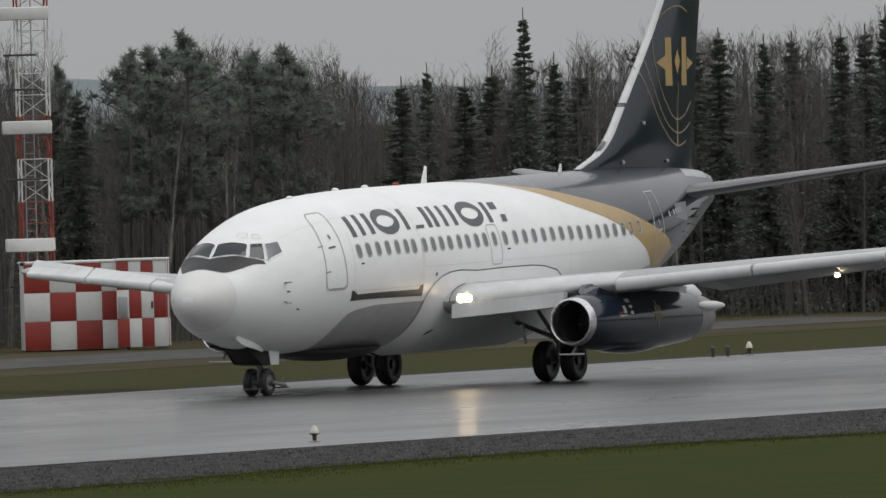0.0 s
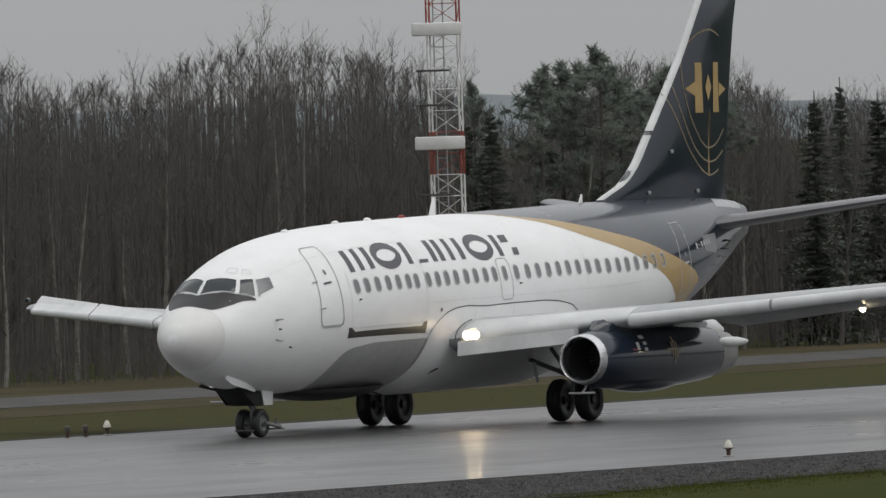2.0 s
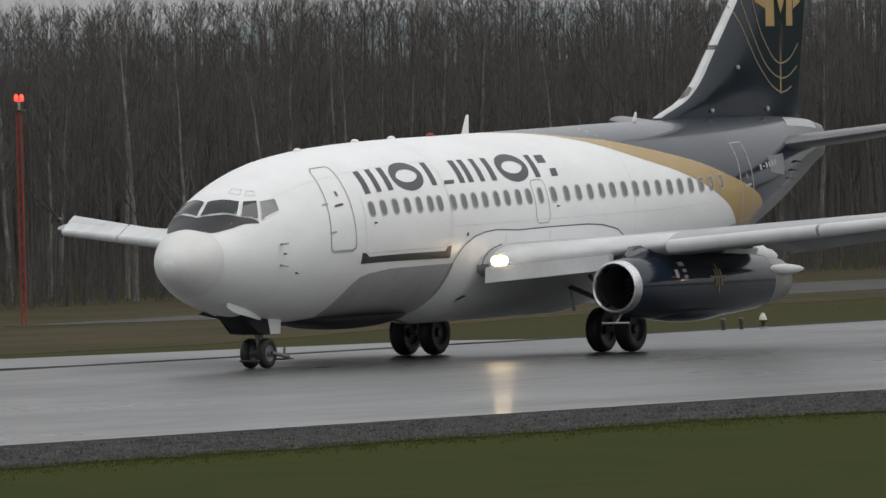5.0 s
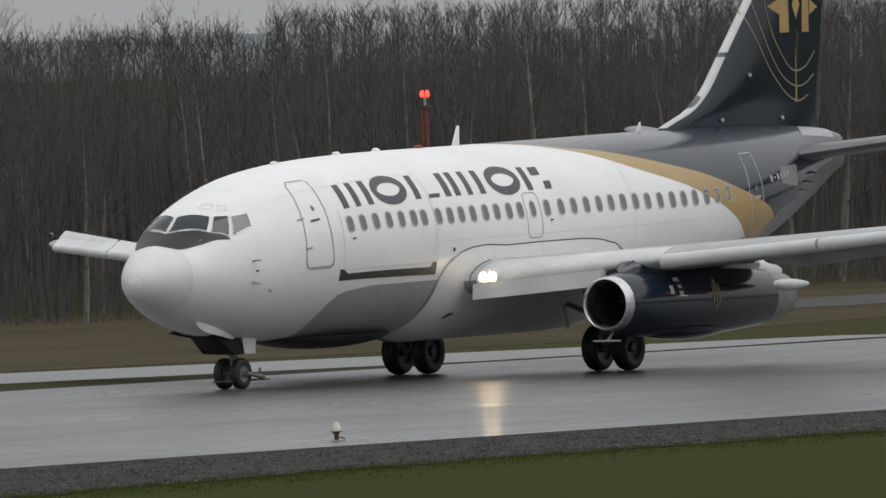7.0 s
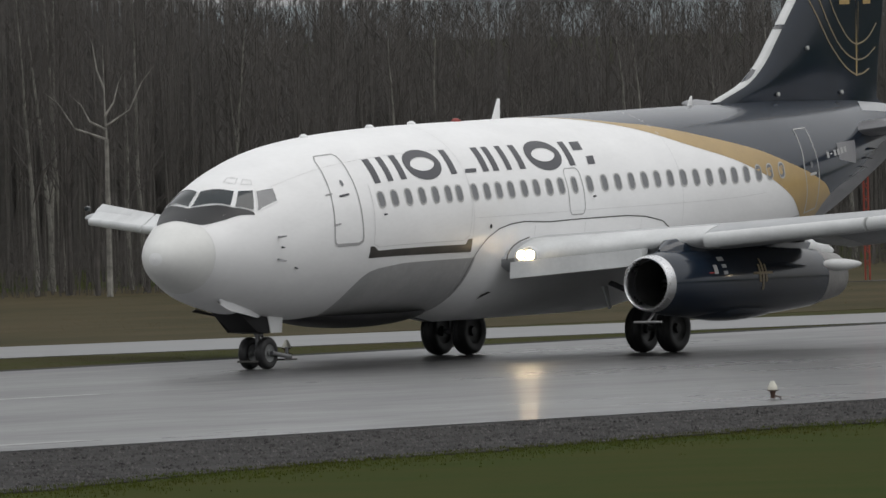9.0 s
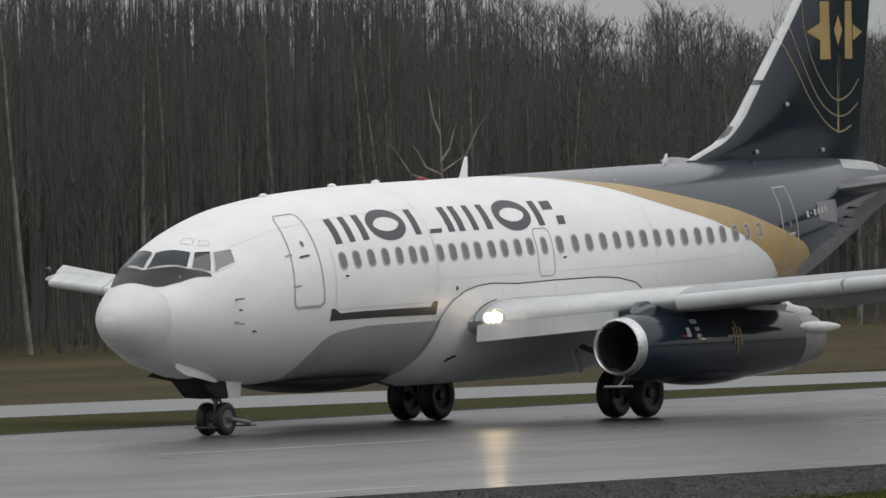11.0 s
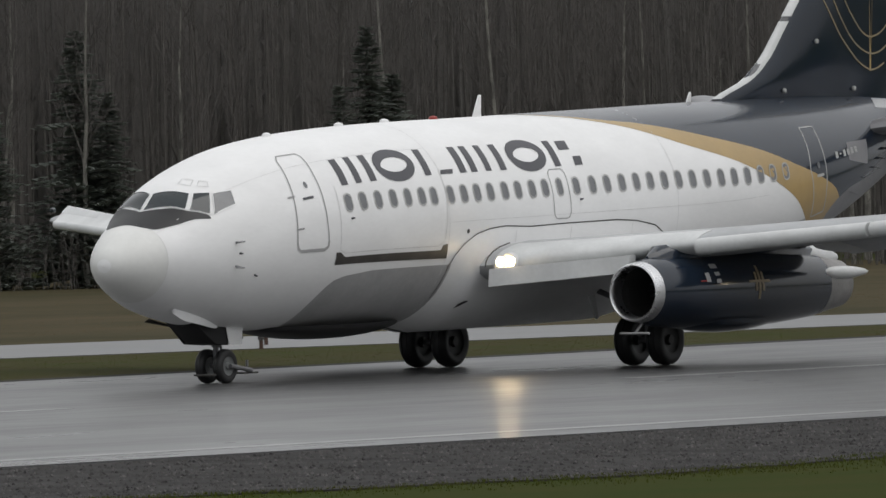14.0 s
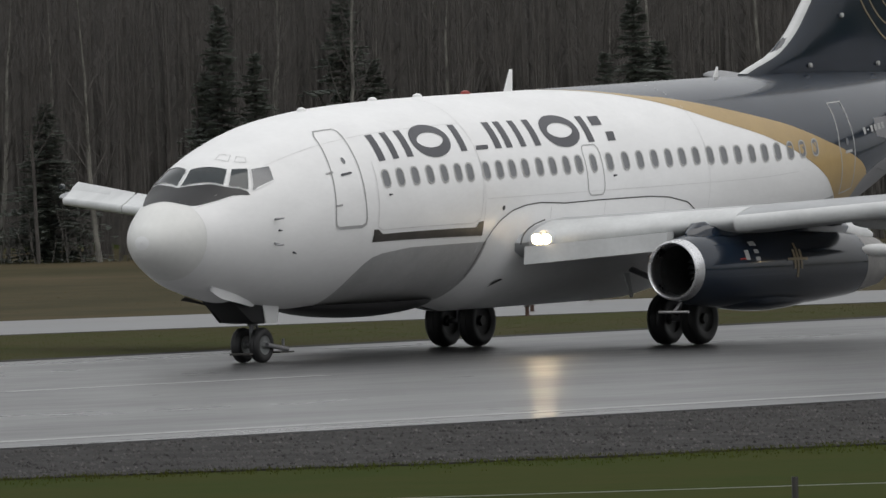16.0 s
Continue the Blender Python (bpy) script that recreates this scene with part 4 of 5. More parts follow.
# ---- ground details ----
def ragged(x0, x1, y0, y1, n, wob, rng):
    """An outline along x with uneven long sides."""
    lo = [(x, y0 + rng.uniform(-wob, wob)) for x in seq(x0, x1, n)]
    hi = [(x, y1 + rng.uniform(-wob, wob)) for x in seq(x1, x0, n)]
    return lo + hi


rng = random.Random(7)
slab("dry_grass", [(540, 246), (480, 247), (440, 246.5), (412, 240), (383, 243.2), (352, 253.6), (300, 268), (240, 284), (240, 420), (420, 330), (440, 290), (500, 278), (560, 262)], -0.035, M_DRY, "straw-coloured dead grass between strip and wood", "dry grass")
slab("verge_grass", [(230, 230.2), (700, 230.2), (700, 258), (540, 262), (470, 262), (412, 247), (352, 257), (230, 290)], -0.045, M_VERGE, "dull brown-green grass beyond the runway", "grass verge")
slab("gravel_track", [(540, 252), (470, 253.5), (448, 256), (440, 262), (462, 264), (500, 262), (545, 259)], -0.02, M_TRACK, "grey gravel track before the wood", "track")
slab("far_verge", ragged(230, 620, 229.25, 230.9, 80, 0.2, rng), -0.03, M_SHOULDER, "narrow dark gravel verge of the runway", "verge")


def marking(name, outline, label):
    return tagged(part(name, solid(outline, "z", 0.001, 0.006), M_PAINT, smooth=False), label, "road marking", kind="structure")


marking("edge_line", [(120, 191.6), (296, 191.6), (296, 192.2), (120, 192.2)], "worn white edge line on wet asphalt")
marking("centre_line", [(319.6, 213.2), (329.5, 213.0), (329.5, 213.5), (319.6, 213.7)], "worn white dash on wet asphalt")
marking("centre_line", [(290.6, 213.2), (300.5, 213.0), (300.5, 213.5), (290.6, 213.7)], "worn white dash on wet asphalt")


def tufts(name, count, region, size, m, label):
    """Blades of grass in one object."""
    r = random.Random(count)
    verts, faces = [], []
    for i in range(count):
        x, y = region(r)
        z = bank(y) + 0.02
        for k in range(3):
            a, h, w = r.uniform(0, 6.28), size * r.uniform(0.5, 1.2), size * 0.22
            lean = r.uniform(-0.4, 0.4) * h
            n = len(verts)
            verts += [(x - w * math.cos(a), y - w * math.sin(a), z), (x + w * math.cos(a), y + w * math.sin(a), z), (x + lean * math.sin(a), y + lean * math.cos(a), z + h)]
            faces.append((n, n + 1, n + 2))
            x, y = x + r.uniform(-0.15, 0.15), y + r.uniform(-0.15, 0.15)
    me = bpy.data.meshes.new(name)
    me.from_pydata(verts, [], faces)
    me.materials.append(m)
    return tagged(new(name, me), label, "grass", kind="stuff")


tufts("grass", 14000, lambda r: (lambda x: (x, verge(x) + 0.7 - abs(r.gauss(0, 1.6))))(r.uniform(235, 420)), 0.05, M_BLADE, "short wet green grass along the shoulder")
tufts("grass", 9000, lambda r: (lambda x: (x, r.uniform(230.2, max(230.6, min(246, 234.6 - 0.27 * (x - 376))))))(r.uniform(300, 395)), 0.022, M_BLADE, "short green grass beyond the runway")
tufts("dry_stalks", 9000, lambda r: (lambda x: (x, 262 - 0.27 * (x - 350) + abs(r.gauss(0, 16))))(r.uniform(330, 540)), 0.03, M_STRAW, "dead straw grass before the wood")


def stones(name, count, region, size, m, label):
    r = random.Random(count)
    verts, faces = [], []
    for i in range(count):
        x, y = region(r)
        s = size * r.uniform(0.4, 1.3)
        n = len(verts)
        verts += [(x - s, y - s * 0.5, -0.035), (x + s, y - s * 0.6, -0.035), (x + s * 0.3, y + s, -0.035), (x + r.uniform(-0.4, 0.4) * s, y, -0.03 + s * 0.8)]
        faces += [(n, n + 1, n + 3), (n + 1, n + 2, n + 3), (n + 2, n, n + 3)]
    me = bpy.data.meshes.new(name)
    me.from_pydata(verts, [], faces)
    me.materials.append(m)
    return tagged(new(name, me), label, "gravel", kind="stuff")


stones("gravel", 34000, lambda r: (lambda x: (x, r.uniform(verge(x), 189.2)))(r.uniform(238, 405)), 0.042, M_STONE, "loose grey gravel on the shoulder")


# ---- edge lights, posts, mast ----
def edge_light():
    ob = new("edge_light", None)
    tagged(ob, "white-capped edge light on a short brown stem", "runway light", "runway edge lights")
    part("base_plate", lathe([(0.0, 0.0), (0.0, 0.15), (0.03, 0.15), (0.04, 0.06)], "z", (0, 0, -0.0), 14), M_GALV, ob)
    part("stem", lathe([(0.02, 0.055), (0.14, 0.055), (0.20, 0.075), (0.22, 0.14), (0.235, 0.14)], "z", (0, 0, 0), 14), M_STEM, ob)
    part("lens", lathe([(0.235, 0.115), (0.30, 0.11), (0.36, 0.085), (0.40, 0.06), (0.43, 0.055), (0.45, 0.0)], "z", (0, 0, 0), 16), M_LENS, ob, "frosted white lens")
    bm = bmesh.new()
    tube(bm, (0.05, 0, 0.10), (0.22, 0.0, 0.07), 0.015, n=6)
    tube(bm, (0.22, 0, 0.07), (0.24, 0, 0.0), 0.015, n=6)
    part("cable", bm, M_STEM, ob)
    return ob


lamp = edge_light()
lamp.matrix_basis = pose(319, 191.6, 0, 0, 0, -20) @ Matrix.Scale(0.82, 4)
for x, y in ((379, 191.6), (259, 191.6), (360.5, 228.6), (419, 228.4), (477, 228.2)):
    copy_thing(lamp, pose(x, y, 0, 0, 0, x))


def marker_post():
    ob = new("marker_post", None)
    tagged(ob, "short dark marker post beside the paved strip", "marker post", "strip marker posts")
    part("post", lathe([(0.0, 0.07), (0.02, 0.07), (0.03, 0.045), (0.24, 0.045), (0.25, 0.0)], "z", (0, 0, -0.05), 10), M_STEM, ob)
    part("cap", lathe([(0.20, 0.075), (0.30, 0.07), (0.34, 0.03), (0.345, 0.0)], "z", (0, 0, -0.05), 10), M_SCUFF, ob)
    return ob


post = marker_post()
post.matrix_basis = pose(348.6, 242.2, 0)
for x, y in ((362, 249.8), (352.1, 244.5), (476.1, 228.4), (475.2, 228.4), (418.1, 228.5), (417.2, 228.5)):
    copy_thing(post, pose(x, y, 0))


def obstacle_mast():
    ob = new("obstruction_mast", None)
    tagged(ob, "slim red mast with a lit double red lamp on top", "mast")
    for a in (0, 120, 240):
        bm = bmesh.new()
        c, s = 0.075 * math.cos(radians(a)), 0.075 * math.sin(radians(a))
        tube(bm, (c, s, -0.05), (c, s, 5.45), 0.026, n=6)
        part("mast_leg", bm, M_MASTRED, ob)
    for i in range(16):
        bm = bmesh.new()
        z = 0.3 + i * 0.33
        p = [Vector((0.075 * math.cos(radians(a)), 0.075 * math.sin(radians(a)), z + (0.16 if k else 0))) for k, a in enumerate((0, 120, 240))]
        for k in range(3):
            tube(bm, p[k], p[(k + 1) % 3], 0.014, n=5)
        part("lacing", bm, M_MASTRED, ob)
    part("lamp_bracket", box(-0.13, 0.13, -0.13, 0.13, 5.45, 5.50, 0.01), M_SCUFF, ob)
    bm = bmesh.new()
    tube(bm, (0, 0, 5.50), (0, 0, 5.72), 0.035, n=8)
    part("lamp_stem", bm, M_GALV, ob)
    for s in (-1, 1):
        part("red_lamp", lathe([(5.72, 0.035), (5.74, 0.052), (5.84, 0.052), (5.89, 0.03), (5.90, 0.0)], "z", (s * 0.036, -s * 0.056, 0), 12), M_BEACON, ob, "glowing red lamp")
    return ob


obstacle_mast().matrix_basis = pose(442.8, 263.0, 0)


# ---- antenna tower and chequered cabins ----
def antenna_tower():
    ob = new("antenna_tower", None)
    tagged(ob, "red and white lattice tower carrying three white box antennas", "tower")
    w, top = 0.44, 13.5
    step = 0.62
    n = int(top / step)
    corners = [(-w + 0.26, -w), (w + 0.26, -w), (w + 0.26, w), (-w + 0.26, w)]
    for i in range(n):
        z0, z1 = i * step, (i + 1) * step
        m = M_MASTRED if z1 < 4.7 or 5.9 < z1 < 7.2 or z1 > 10.5 else M_SHEDWHITE
        bm = bmesh.new()
        for k in range(4):
            a, b = corners[k], corners[(k + 1) % 4]
            tube(bm, (*a, z0), (*a, z1), 0.026, n=6)
            tube(bm, (*a, z1), (*b, z1), 0.012, n=5)
            lo, hi = (a, b) if i % 2 else (b, a)
            tube(bm, (*lo, z0), (*hi, z1), 0.011, n=5)
        part("lattice_section", bm, m, ob, "red lattice section" if m is M_MASTRED else "white lattice section")
    for z in (3.1, 6.5, 9.8):
        a = part("box_antenna", box(-0.72, 0.72, -0.75, -0.47, z - 0.19, z + 0.19, 0.05), M_SHEDWHITE, ob, "white box antenna")
        part("bracket", box(-0.3, 0.3, -0.47, -0.41, z - 0.08, z + 0.08, 0.01), M_GALV, a)
    for z in (1.9, 5.0, 7.6, 8.6, 11.0):
        part("cross_arm", box(-0.62, 0.35, -0.52, -0.46, z - 0.03, z + 0.03, 0.01), M_SCUFF, ob)
    bm = bmesh.new()
    for s in (-0.14, 0.14):
        tube(bm, (s + 0.16, 0.40, 0), (s + 0.16, 0.40, top), 0.02, n=5)
    for i in range(40):
        tube(bm, (0.02, 0.40, 0.3 + i * 0.32), (0.30, 0.40, 0.3 + i * 0.32), 0.012, n=4)
    part("ladder", bm, M_GALV, ob)
    return ob


FACE = math.degrees(math.atan2(267.5, 511.2)) - 90
antenna_tower().matrix_basis = pose(513.4, 268.65, -0.06, 0, 0, FACE + 6)


def chequered_cabin(label, width, depth, height, cols, side_cols, feet):
    ob = new("equipment_cabin", None)
    tagged(ob, label, "cabin", "chequered cabins")
    part("body", box(-width / 2, width / 2, -depth / 2, depth / 2, feet, height, 0.02), M_SHEDWHITE, ob)
    part("roof", box(-width / 2 - 0.05, width / 2 + 0.05, -depth / 2 - 0.05, depth / 2 + 0.05, height, height + 0.07, 0.02), M_SHEDWHITE, ob)
    rows = 3
    dh = (height - feet) / rows
    for i in range(cols):
        for j in range(rows):
            m = M_RED if (i + j) % 2 == 0 else M_SHEDWHITE
            x0, z0 = -width / 2 + width * i / cols, feet + dh * j
            part("panel", box(x0 + 0.006, x0 + width / cols - 0.006, -depth / 2 - 0.025, -depth / 2 - 0.002, z0 + 0.006, z0 + dh - 0.006, 0.004), m, ob)
    for i in range(side_cols):
        for j in range(rows):
            m = M_RED if (i + j) % 2 == 1 else M_SHEDWHITE
            y0, z0 = -depth / 2 + depth * i / side_cols, feet + dh * j
            part("panel", box(width / 2 + 0.002, width / 2 + 0.025, y0 + 0.006, y0 + depth / side_cols - 0.006, z0 + 0.006, z0 + dh - 0.006, 0.004), m, ob)
    for x in (-width * 0.4, width * 0.4):
        part("skid", box(x - 0.12, x + 0.12, -depth / 2, depth / 2, 0, feet, 0.01), M_SCUFF, ob)
    return ob


cabin = chequered_cabin("red and white chequered equipment cabin beside the tower", 3.0, 2.2, 2.55, 4, 3, 0.06)
cabin.matrix_basis = pose(512.80, 266.90, -0.06, 0, 0, FACE + 3)
small = chequered_cabin("narrow red and white chequered cabinet on skids", 1.42, 1.4, 2.58, 4, 3, 0.10)
small.matrix_basis = pose(512.5, 264.5, -0.06, 0, 0, FACE - 4)
part("vent_louvre", box(-0.68, -0.40, -0.745, -0.73, 0.95, 1.55, 0.004), M_GALV, small)
part("door_handle", box(0.28, 0.34, -0.76, -0.73, 1.2, 1.4, 0.008), M_SCUFF, small)


# ---- wire fence on the bank, below the view ----
def wire_fence():
    ob = new("wire_fence", None)
    tagged(ob, "thin grey wire fence on the grassy bank", "fence")
    a, b = Vector((53.5, 20.0)), Vector((44.0, 35.0))
    for y in (22.4, 25.0, 26.2, 28.7, 31.3, 33.9):
        p = a.lerp(b, (y - 20.0) / 15.0)
        bm = bmesh.new()
        tube(bm, (p.x, p.y, bank(p.y) - 0.05), (p.x, p.y, 6.55 - 0.012 * (p.y - 25)), 0.010, n=6)
        part("post", bm, M_SCUFF, ob)
    for d in (0.06, 0.35, 0.7):
        bm = bmesh.new()
        tube(bm, (a.x, a.y, 6.66 - d), (b.x, b.y, 6.46 - d), 0.0013, n=4)
        part("wire", bm, M_GALV, ob)
    return ob


wire_fence()


# ---- the wood ----
def cone(verts, faces, a, b, r0, r1, n=4):
    d = (b - a)
    if d.length < 1e-6:
        return
    u = d.orthogonal().normalized()
    v = d.normalized().cross(u)
    k0 = len(verts)
    for c, r in ((a, r0), (b, r1)):
        for i in range(n):
            t = 2 * math.pi * i / n
            verts.append(c + (u * math.cos(t) + v * math.sin(t)) * r)
    for i in range(n):
        faces.append((k0 + i, k0 + (i + 1) % n, k0 + n + (i + 1) % n, k0 + n + i))


def sliver(verts, faces, a, b, w, r):
    """One fine twig: a three-cornered splinter."""
    side = (b - a).cross(Vector((r.uniform(-1, 1), r.uniform(-1, 1), r.uniform(-0.4, 0.4))))
    if side.length < 1e-6:
        return
    side = side.normalized() * w * 0.5
    n = len(verts)
    verts.extend((a - side, a + side, b))
    faces.append((n, n + 1, n + 2))


def spray(verts, faces, o, d, length, branchlets, twiglets, w, r):
    """Fine branchlets with twiglets round a point, swept along d."""
    for _ in range(branchlets):
        e = (d + Vector((r.uniform(-0.8, 0.8), r.uniform(-0.8, 0.8), r.uniform(-0.1, 0.9)))).normalized()
        tip = o + e * length * r.uniform(0.6, 1.3)
        sliver(verts, faces, o, tip, w, r)
        for _ in range(twiglets):
            k = o.lerp(tip, r.uniform(0.25, 0.95))
            g = (e + Vector((r.uniform(-0.9, 0.9), r.uniform(-0.9, 0.9), r.uniform(-0.2, 0.8)))).normalized()
            sliver(verts, faces, k, k + g * length * r.uniform(0.3, 0.75), w * 0.75, r)


def mesh_of(name, verts, faces, m):
    me = bpy.data.meshes.new(name)
    me.from_pydata([tuple(v) for v in verts], [], faces)
    me.materials.append(m)
    return me


def bare_tree_meshes(seed, height, limbs, twigs, birch):
    """Trunk mesh and crown mesh of a leafless tree."""
    r = random.Random(seed)
    tv, tf, cv, cf = [], [], [], []
    line, p = [], Vector((0, 0, -0.1))
    bend = Vector((r.uniform(-0.05, 0.05), r.uniform(-0.05, 0.05), 0))
    n = 9
    for i in range(n + 1):
        line.append(p.copy())
        p += Vector((bend.x + r.uniform(-0.05, 0.05), bend.y + r.uniform(-0.05, 0.05), height / n))
    base = 0.035 + 0.0045 * height * r.uniform(0.7, 1.5)
    rad = lambda t: base * (1 - 0.93 * t)
    for i in range(n + 1):
        for k in range(6):
            tv.append(line[i] + Vector((math.cos(k * math.pi / 3), math.sin(k * math.pi / 3), 0)) * rad(i / n))
    for i in range(n):
        for k in range(6):
            tf.append((i * 6 + k, i * 6 + (k + 1) % 6, (i + 1) * 6 + (k + 1) % 6, (i + 1) * 6 + k))
    for k in range(limbs):
        t = 0.26 + 0.73 * (k + r.random()) / limbs
        i = min(int(t * n), n - 1)
        a = line[i].lerp(line[i + 1], t * n - i)
        ang = r.uniform(0, 6.28)
        d = Vector((math.cos(ang), math.sin(ang), r.uniform(0.9, 2.4))).normalized()
        length = height * 0.24 * (1.15 - t) * r.uniform(0.6, 1.35) + 0.35
        b = a + d * length * 0.5
        c = b + (d + Vector((r.uniform(-0.35, 0.35), r.uniform(-0.35, 0.35), 0.5))).normalized() * length * 0.55
        r0 = rad(t) * 0.30 + 0.004
        cone(cv, cf, a, b, r0, r0 * 0.6, 3)
        cone(cv, cf, b, c, r0 * 0.6, 0.003, 3)
        for q in range(twigs):
            u = (q + r.random()) / twigs
            o = a.lerp(b, u / 0.5) if u < 0.5 else b.lerp(c, (u - 0.5) / 0.5)
            spray(cv, cf, o, d, 0.55, 1, 5, 0.011, r)
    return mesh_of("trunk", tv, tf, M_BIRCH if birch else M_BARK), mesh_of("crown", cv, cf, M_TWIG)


def spruce_meshes(seed, height, width):
    r = random.Random(seed)
    tv, tf, cv, cf = [], [], [], []
    cone(tv, tf, Vector((0, 0, -0.1)), Vector((0, 0, height * 1.03)), 0.10, 0.012, 6)
    tiers = int(height * 7.5)
    for i in range(tiers):
        t = i / tiers
        z = 0.35 + (height - 0.35) * t
        reach = width * 0.5 * (1 - t) ** 0.9 * 1.2 * r.uniform(0.55, 1.25) + 0.02
        for k in range(r.randint(9, 12)):
            a = r.uniform(0, 6.28)
            L = reach * r.uniform(0.65, 1.2)
            d = Vector((math.cos(a), math.sin(a), 0))
            s = Vector((-math.sin(a), math.cos(a), 0))
            root = Vector((0, 0, z))
            tip = root + d * L + Vector((0, 0, -0.25 * L + r.uniform(-0.06, 0.10)))
            for q in range(5):
                o = root.lerp(tip, (q + 0.3) / 5)
                w = 0.17 * (1.1 - q / 6) * (0.18 + 0.85 * L)
                for sg in (-1, 1):
                    e = o + s * sg * w * r.uniform(0.7, 1.5) + d * w * 0.7 + Vector((0, 0, -w * r.uniform(0.2, 0.8)))
                    n0 = len(cv)
                    cv.extend([o - d * 0.05, o + d * 0.11, e, o + Vector((0, 0, -0.07))])
                    cf.extend([(n0, n0 + 1, n0 + 2), (n0 + 3, n0 + 2, n0 + 1)])
            n0 = len(cv)
            cv.extend([root.lerp(tip, 0.7) + s * 0.05, root.lerp(tip, 0.7) - s * 0.05, tip + d * 0.05])
            cf.append((n0, n0 + 1, n0 + 2))
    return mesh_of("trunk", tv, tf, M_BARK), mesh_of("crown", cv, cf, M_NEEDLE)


EDGE = [(300.0, 390.0), (380.0, 325.0), (405.0, 304.0), (412.0, 298.0), (425.0, 287.0), (445.0, 279.0), (470.0, 276.0), (500.0, 272.5), (530.0, 268.0), (560.0, 256.0), (640.0, 225.0)]


def wood_edge(x):
    for (x0, y0), (x1, y1) in zip(EDGE, EDGE[1:]):
        if x0 <= x <= x1:
            return y0 + (y1 - y0) * (x - x0) / (x1 - x0)
    return 300.0


def tree_thing(name, meshes, m, label, category, group):
    ob = new(name, None)
    tagged(ob, label, category, group)
    for me, part_name in zip(meshes, ("trunk", "crown")):
        child = new(part_name, me)
        child.parent = ob
    ob.matrix_basis = m
    return ob


# height of the wood against the sky: bearing, rise of the crests seen from the bank (degrees)
CREST = [(52.0, 0.24), (56.9, 0.26), (57.22, 0.17), (57.38, 0.09), (57.54, 0.045), (57.67, 0.0), (57.77, 0.04), (57.88, 0.04), (57.98, -0.01), (58.05, -0.045), (58.29, -0.045), (58.45, -0.04), (58.58, -0.042),
         (58.73, -0.03), (58.81, -0.085), (58.89, -0.005), (59.2, 0.0), (59.5, 0.01), (60.0, 0.025), (60.24, 0.02), (60.4, 0.04), (60.8, 0.03), (60.95, 0.035), (61.15, 0.10), (61.27, 0.02), (61.42, 0.06),
         (61.51, 0.01), (61.6, 0.068), (61.7, 0.12), (61.9, 0.135), (62.08, 0.12), (62.24, 0.08), (62.36, 0.03), (62.47, -0.03), (62.59, -0.11), (62.66, 0.0), (62.75, 0.03), (62.96, 0.055), (63.13, 0.02),
         (63.3, -0.02), (63.42, -0.09), (63.5, -0.06), (63.65, -0.07), (63.77, -0.025), (63.9, -0.02), (64.05, 0.02), (64.37, 0.045), (64.6, 0.03), (64.84, 0.075), (66.0, 0.08)]


def crest(x, y):
    """Height of the wood's top at a spot."""
    return 8.06 + math.hypot(x, y) * math.tan(radians(lerp_rows(CREST, math.degrees(math.atan2(x, y)))[0]))


def spot(bearing, behind):
    """The spot in a bearing from the bank, so far behind the edge of the wood."""
    c, t = math.sin(radians(bearing)), math.cos(radians(bearing))
    d = 450.0
    while d * t < wood_edge(d * c) + behind and d < 760:
        d += 0.25
    return d * c, d * t


def pine_meshes(seed, height):
    """A pine with a bare lower trunk and a loose crown of needle clumps."""
    r = random.Random(seed)
    tv, tf, cv, cf = [], [], [], []
    cone(tv, tf, Vector((0, 0, -0.1)), Vector((0, 0, height)), 0.11, 0.02, 6)
    for k in range(34):
        t = 0.42 + 0.58 * k / 33
        a = Vector((0, 0, height * t))
        ang = r.uniform(0, 6.28)
        reach = (1.25 * math.sin(math.pi * min(1.0, 0.22 + 0.80 * (t - 0.42) / 0.58)) ** 0.7 + 0.15) * r.uniform(0.45, 1.15)
        b = a + Vector((math.cos(ang), math.sin(ang), r.uniform(0.0, 0.5))) * reach
        cone(tv, tf, a, b, 0.025, 0.008, 3)
        for q in range(5):
            c = a.lerp(b, r.uniform(0.45, 1.05)) + Vector((r.gauss(0, 0.10), r.gauss(0, 0.10), r.gauss(0.05, 0.08)))
            for _ in range(26):
                d = Vector((r.gauss(0, 1), r.gauss(0, 1), r.gauss(0.25, 0.8))).normalized()
                sliver(cv, cf, c + d * 0.03, c + d * r.uniform(0.14, 0.34), 0.06, r)
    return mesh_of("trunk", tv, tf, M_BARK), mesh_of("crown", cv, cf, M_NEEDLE)


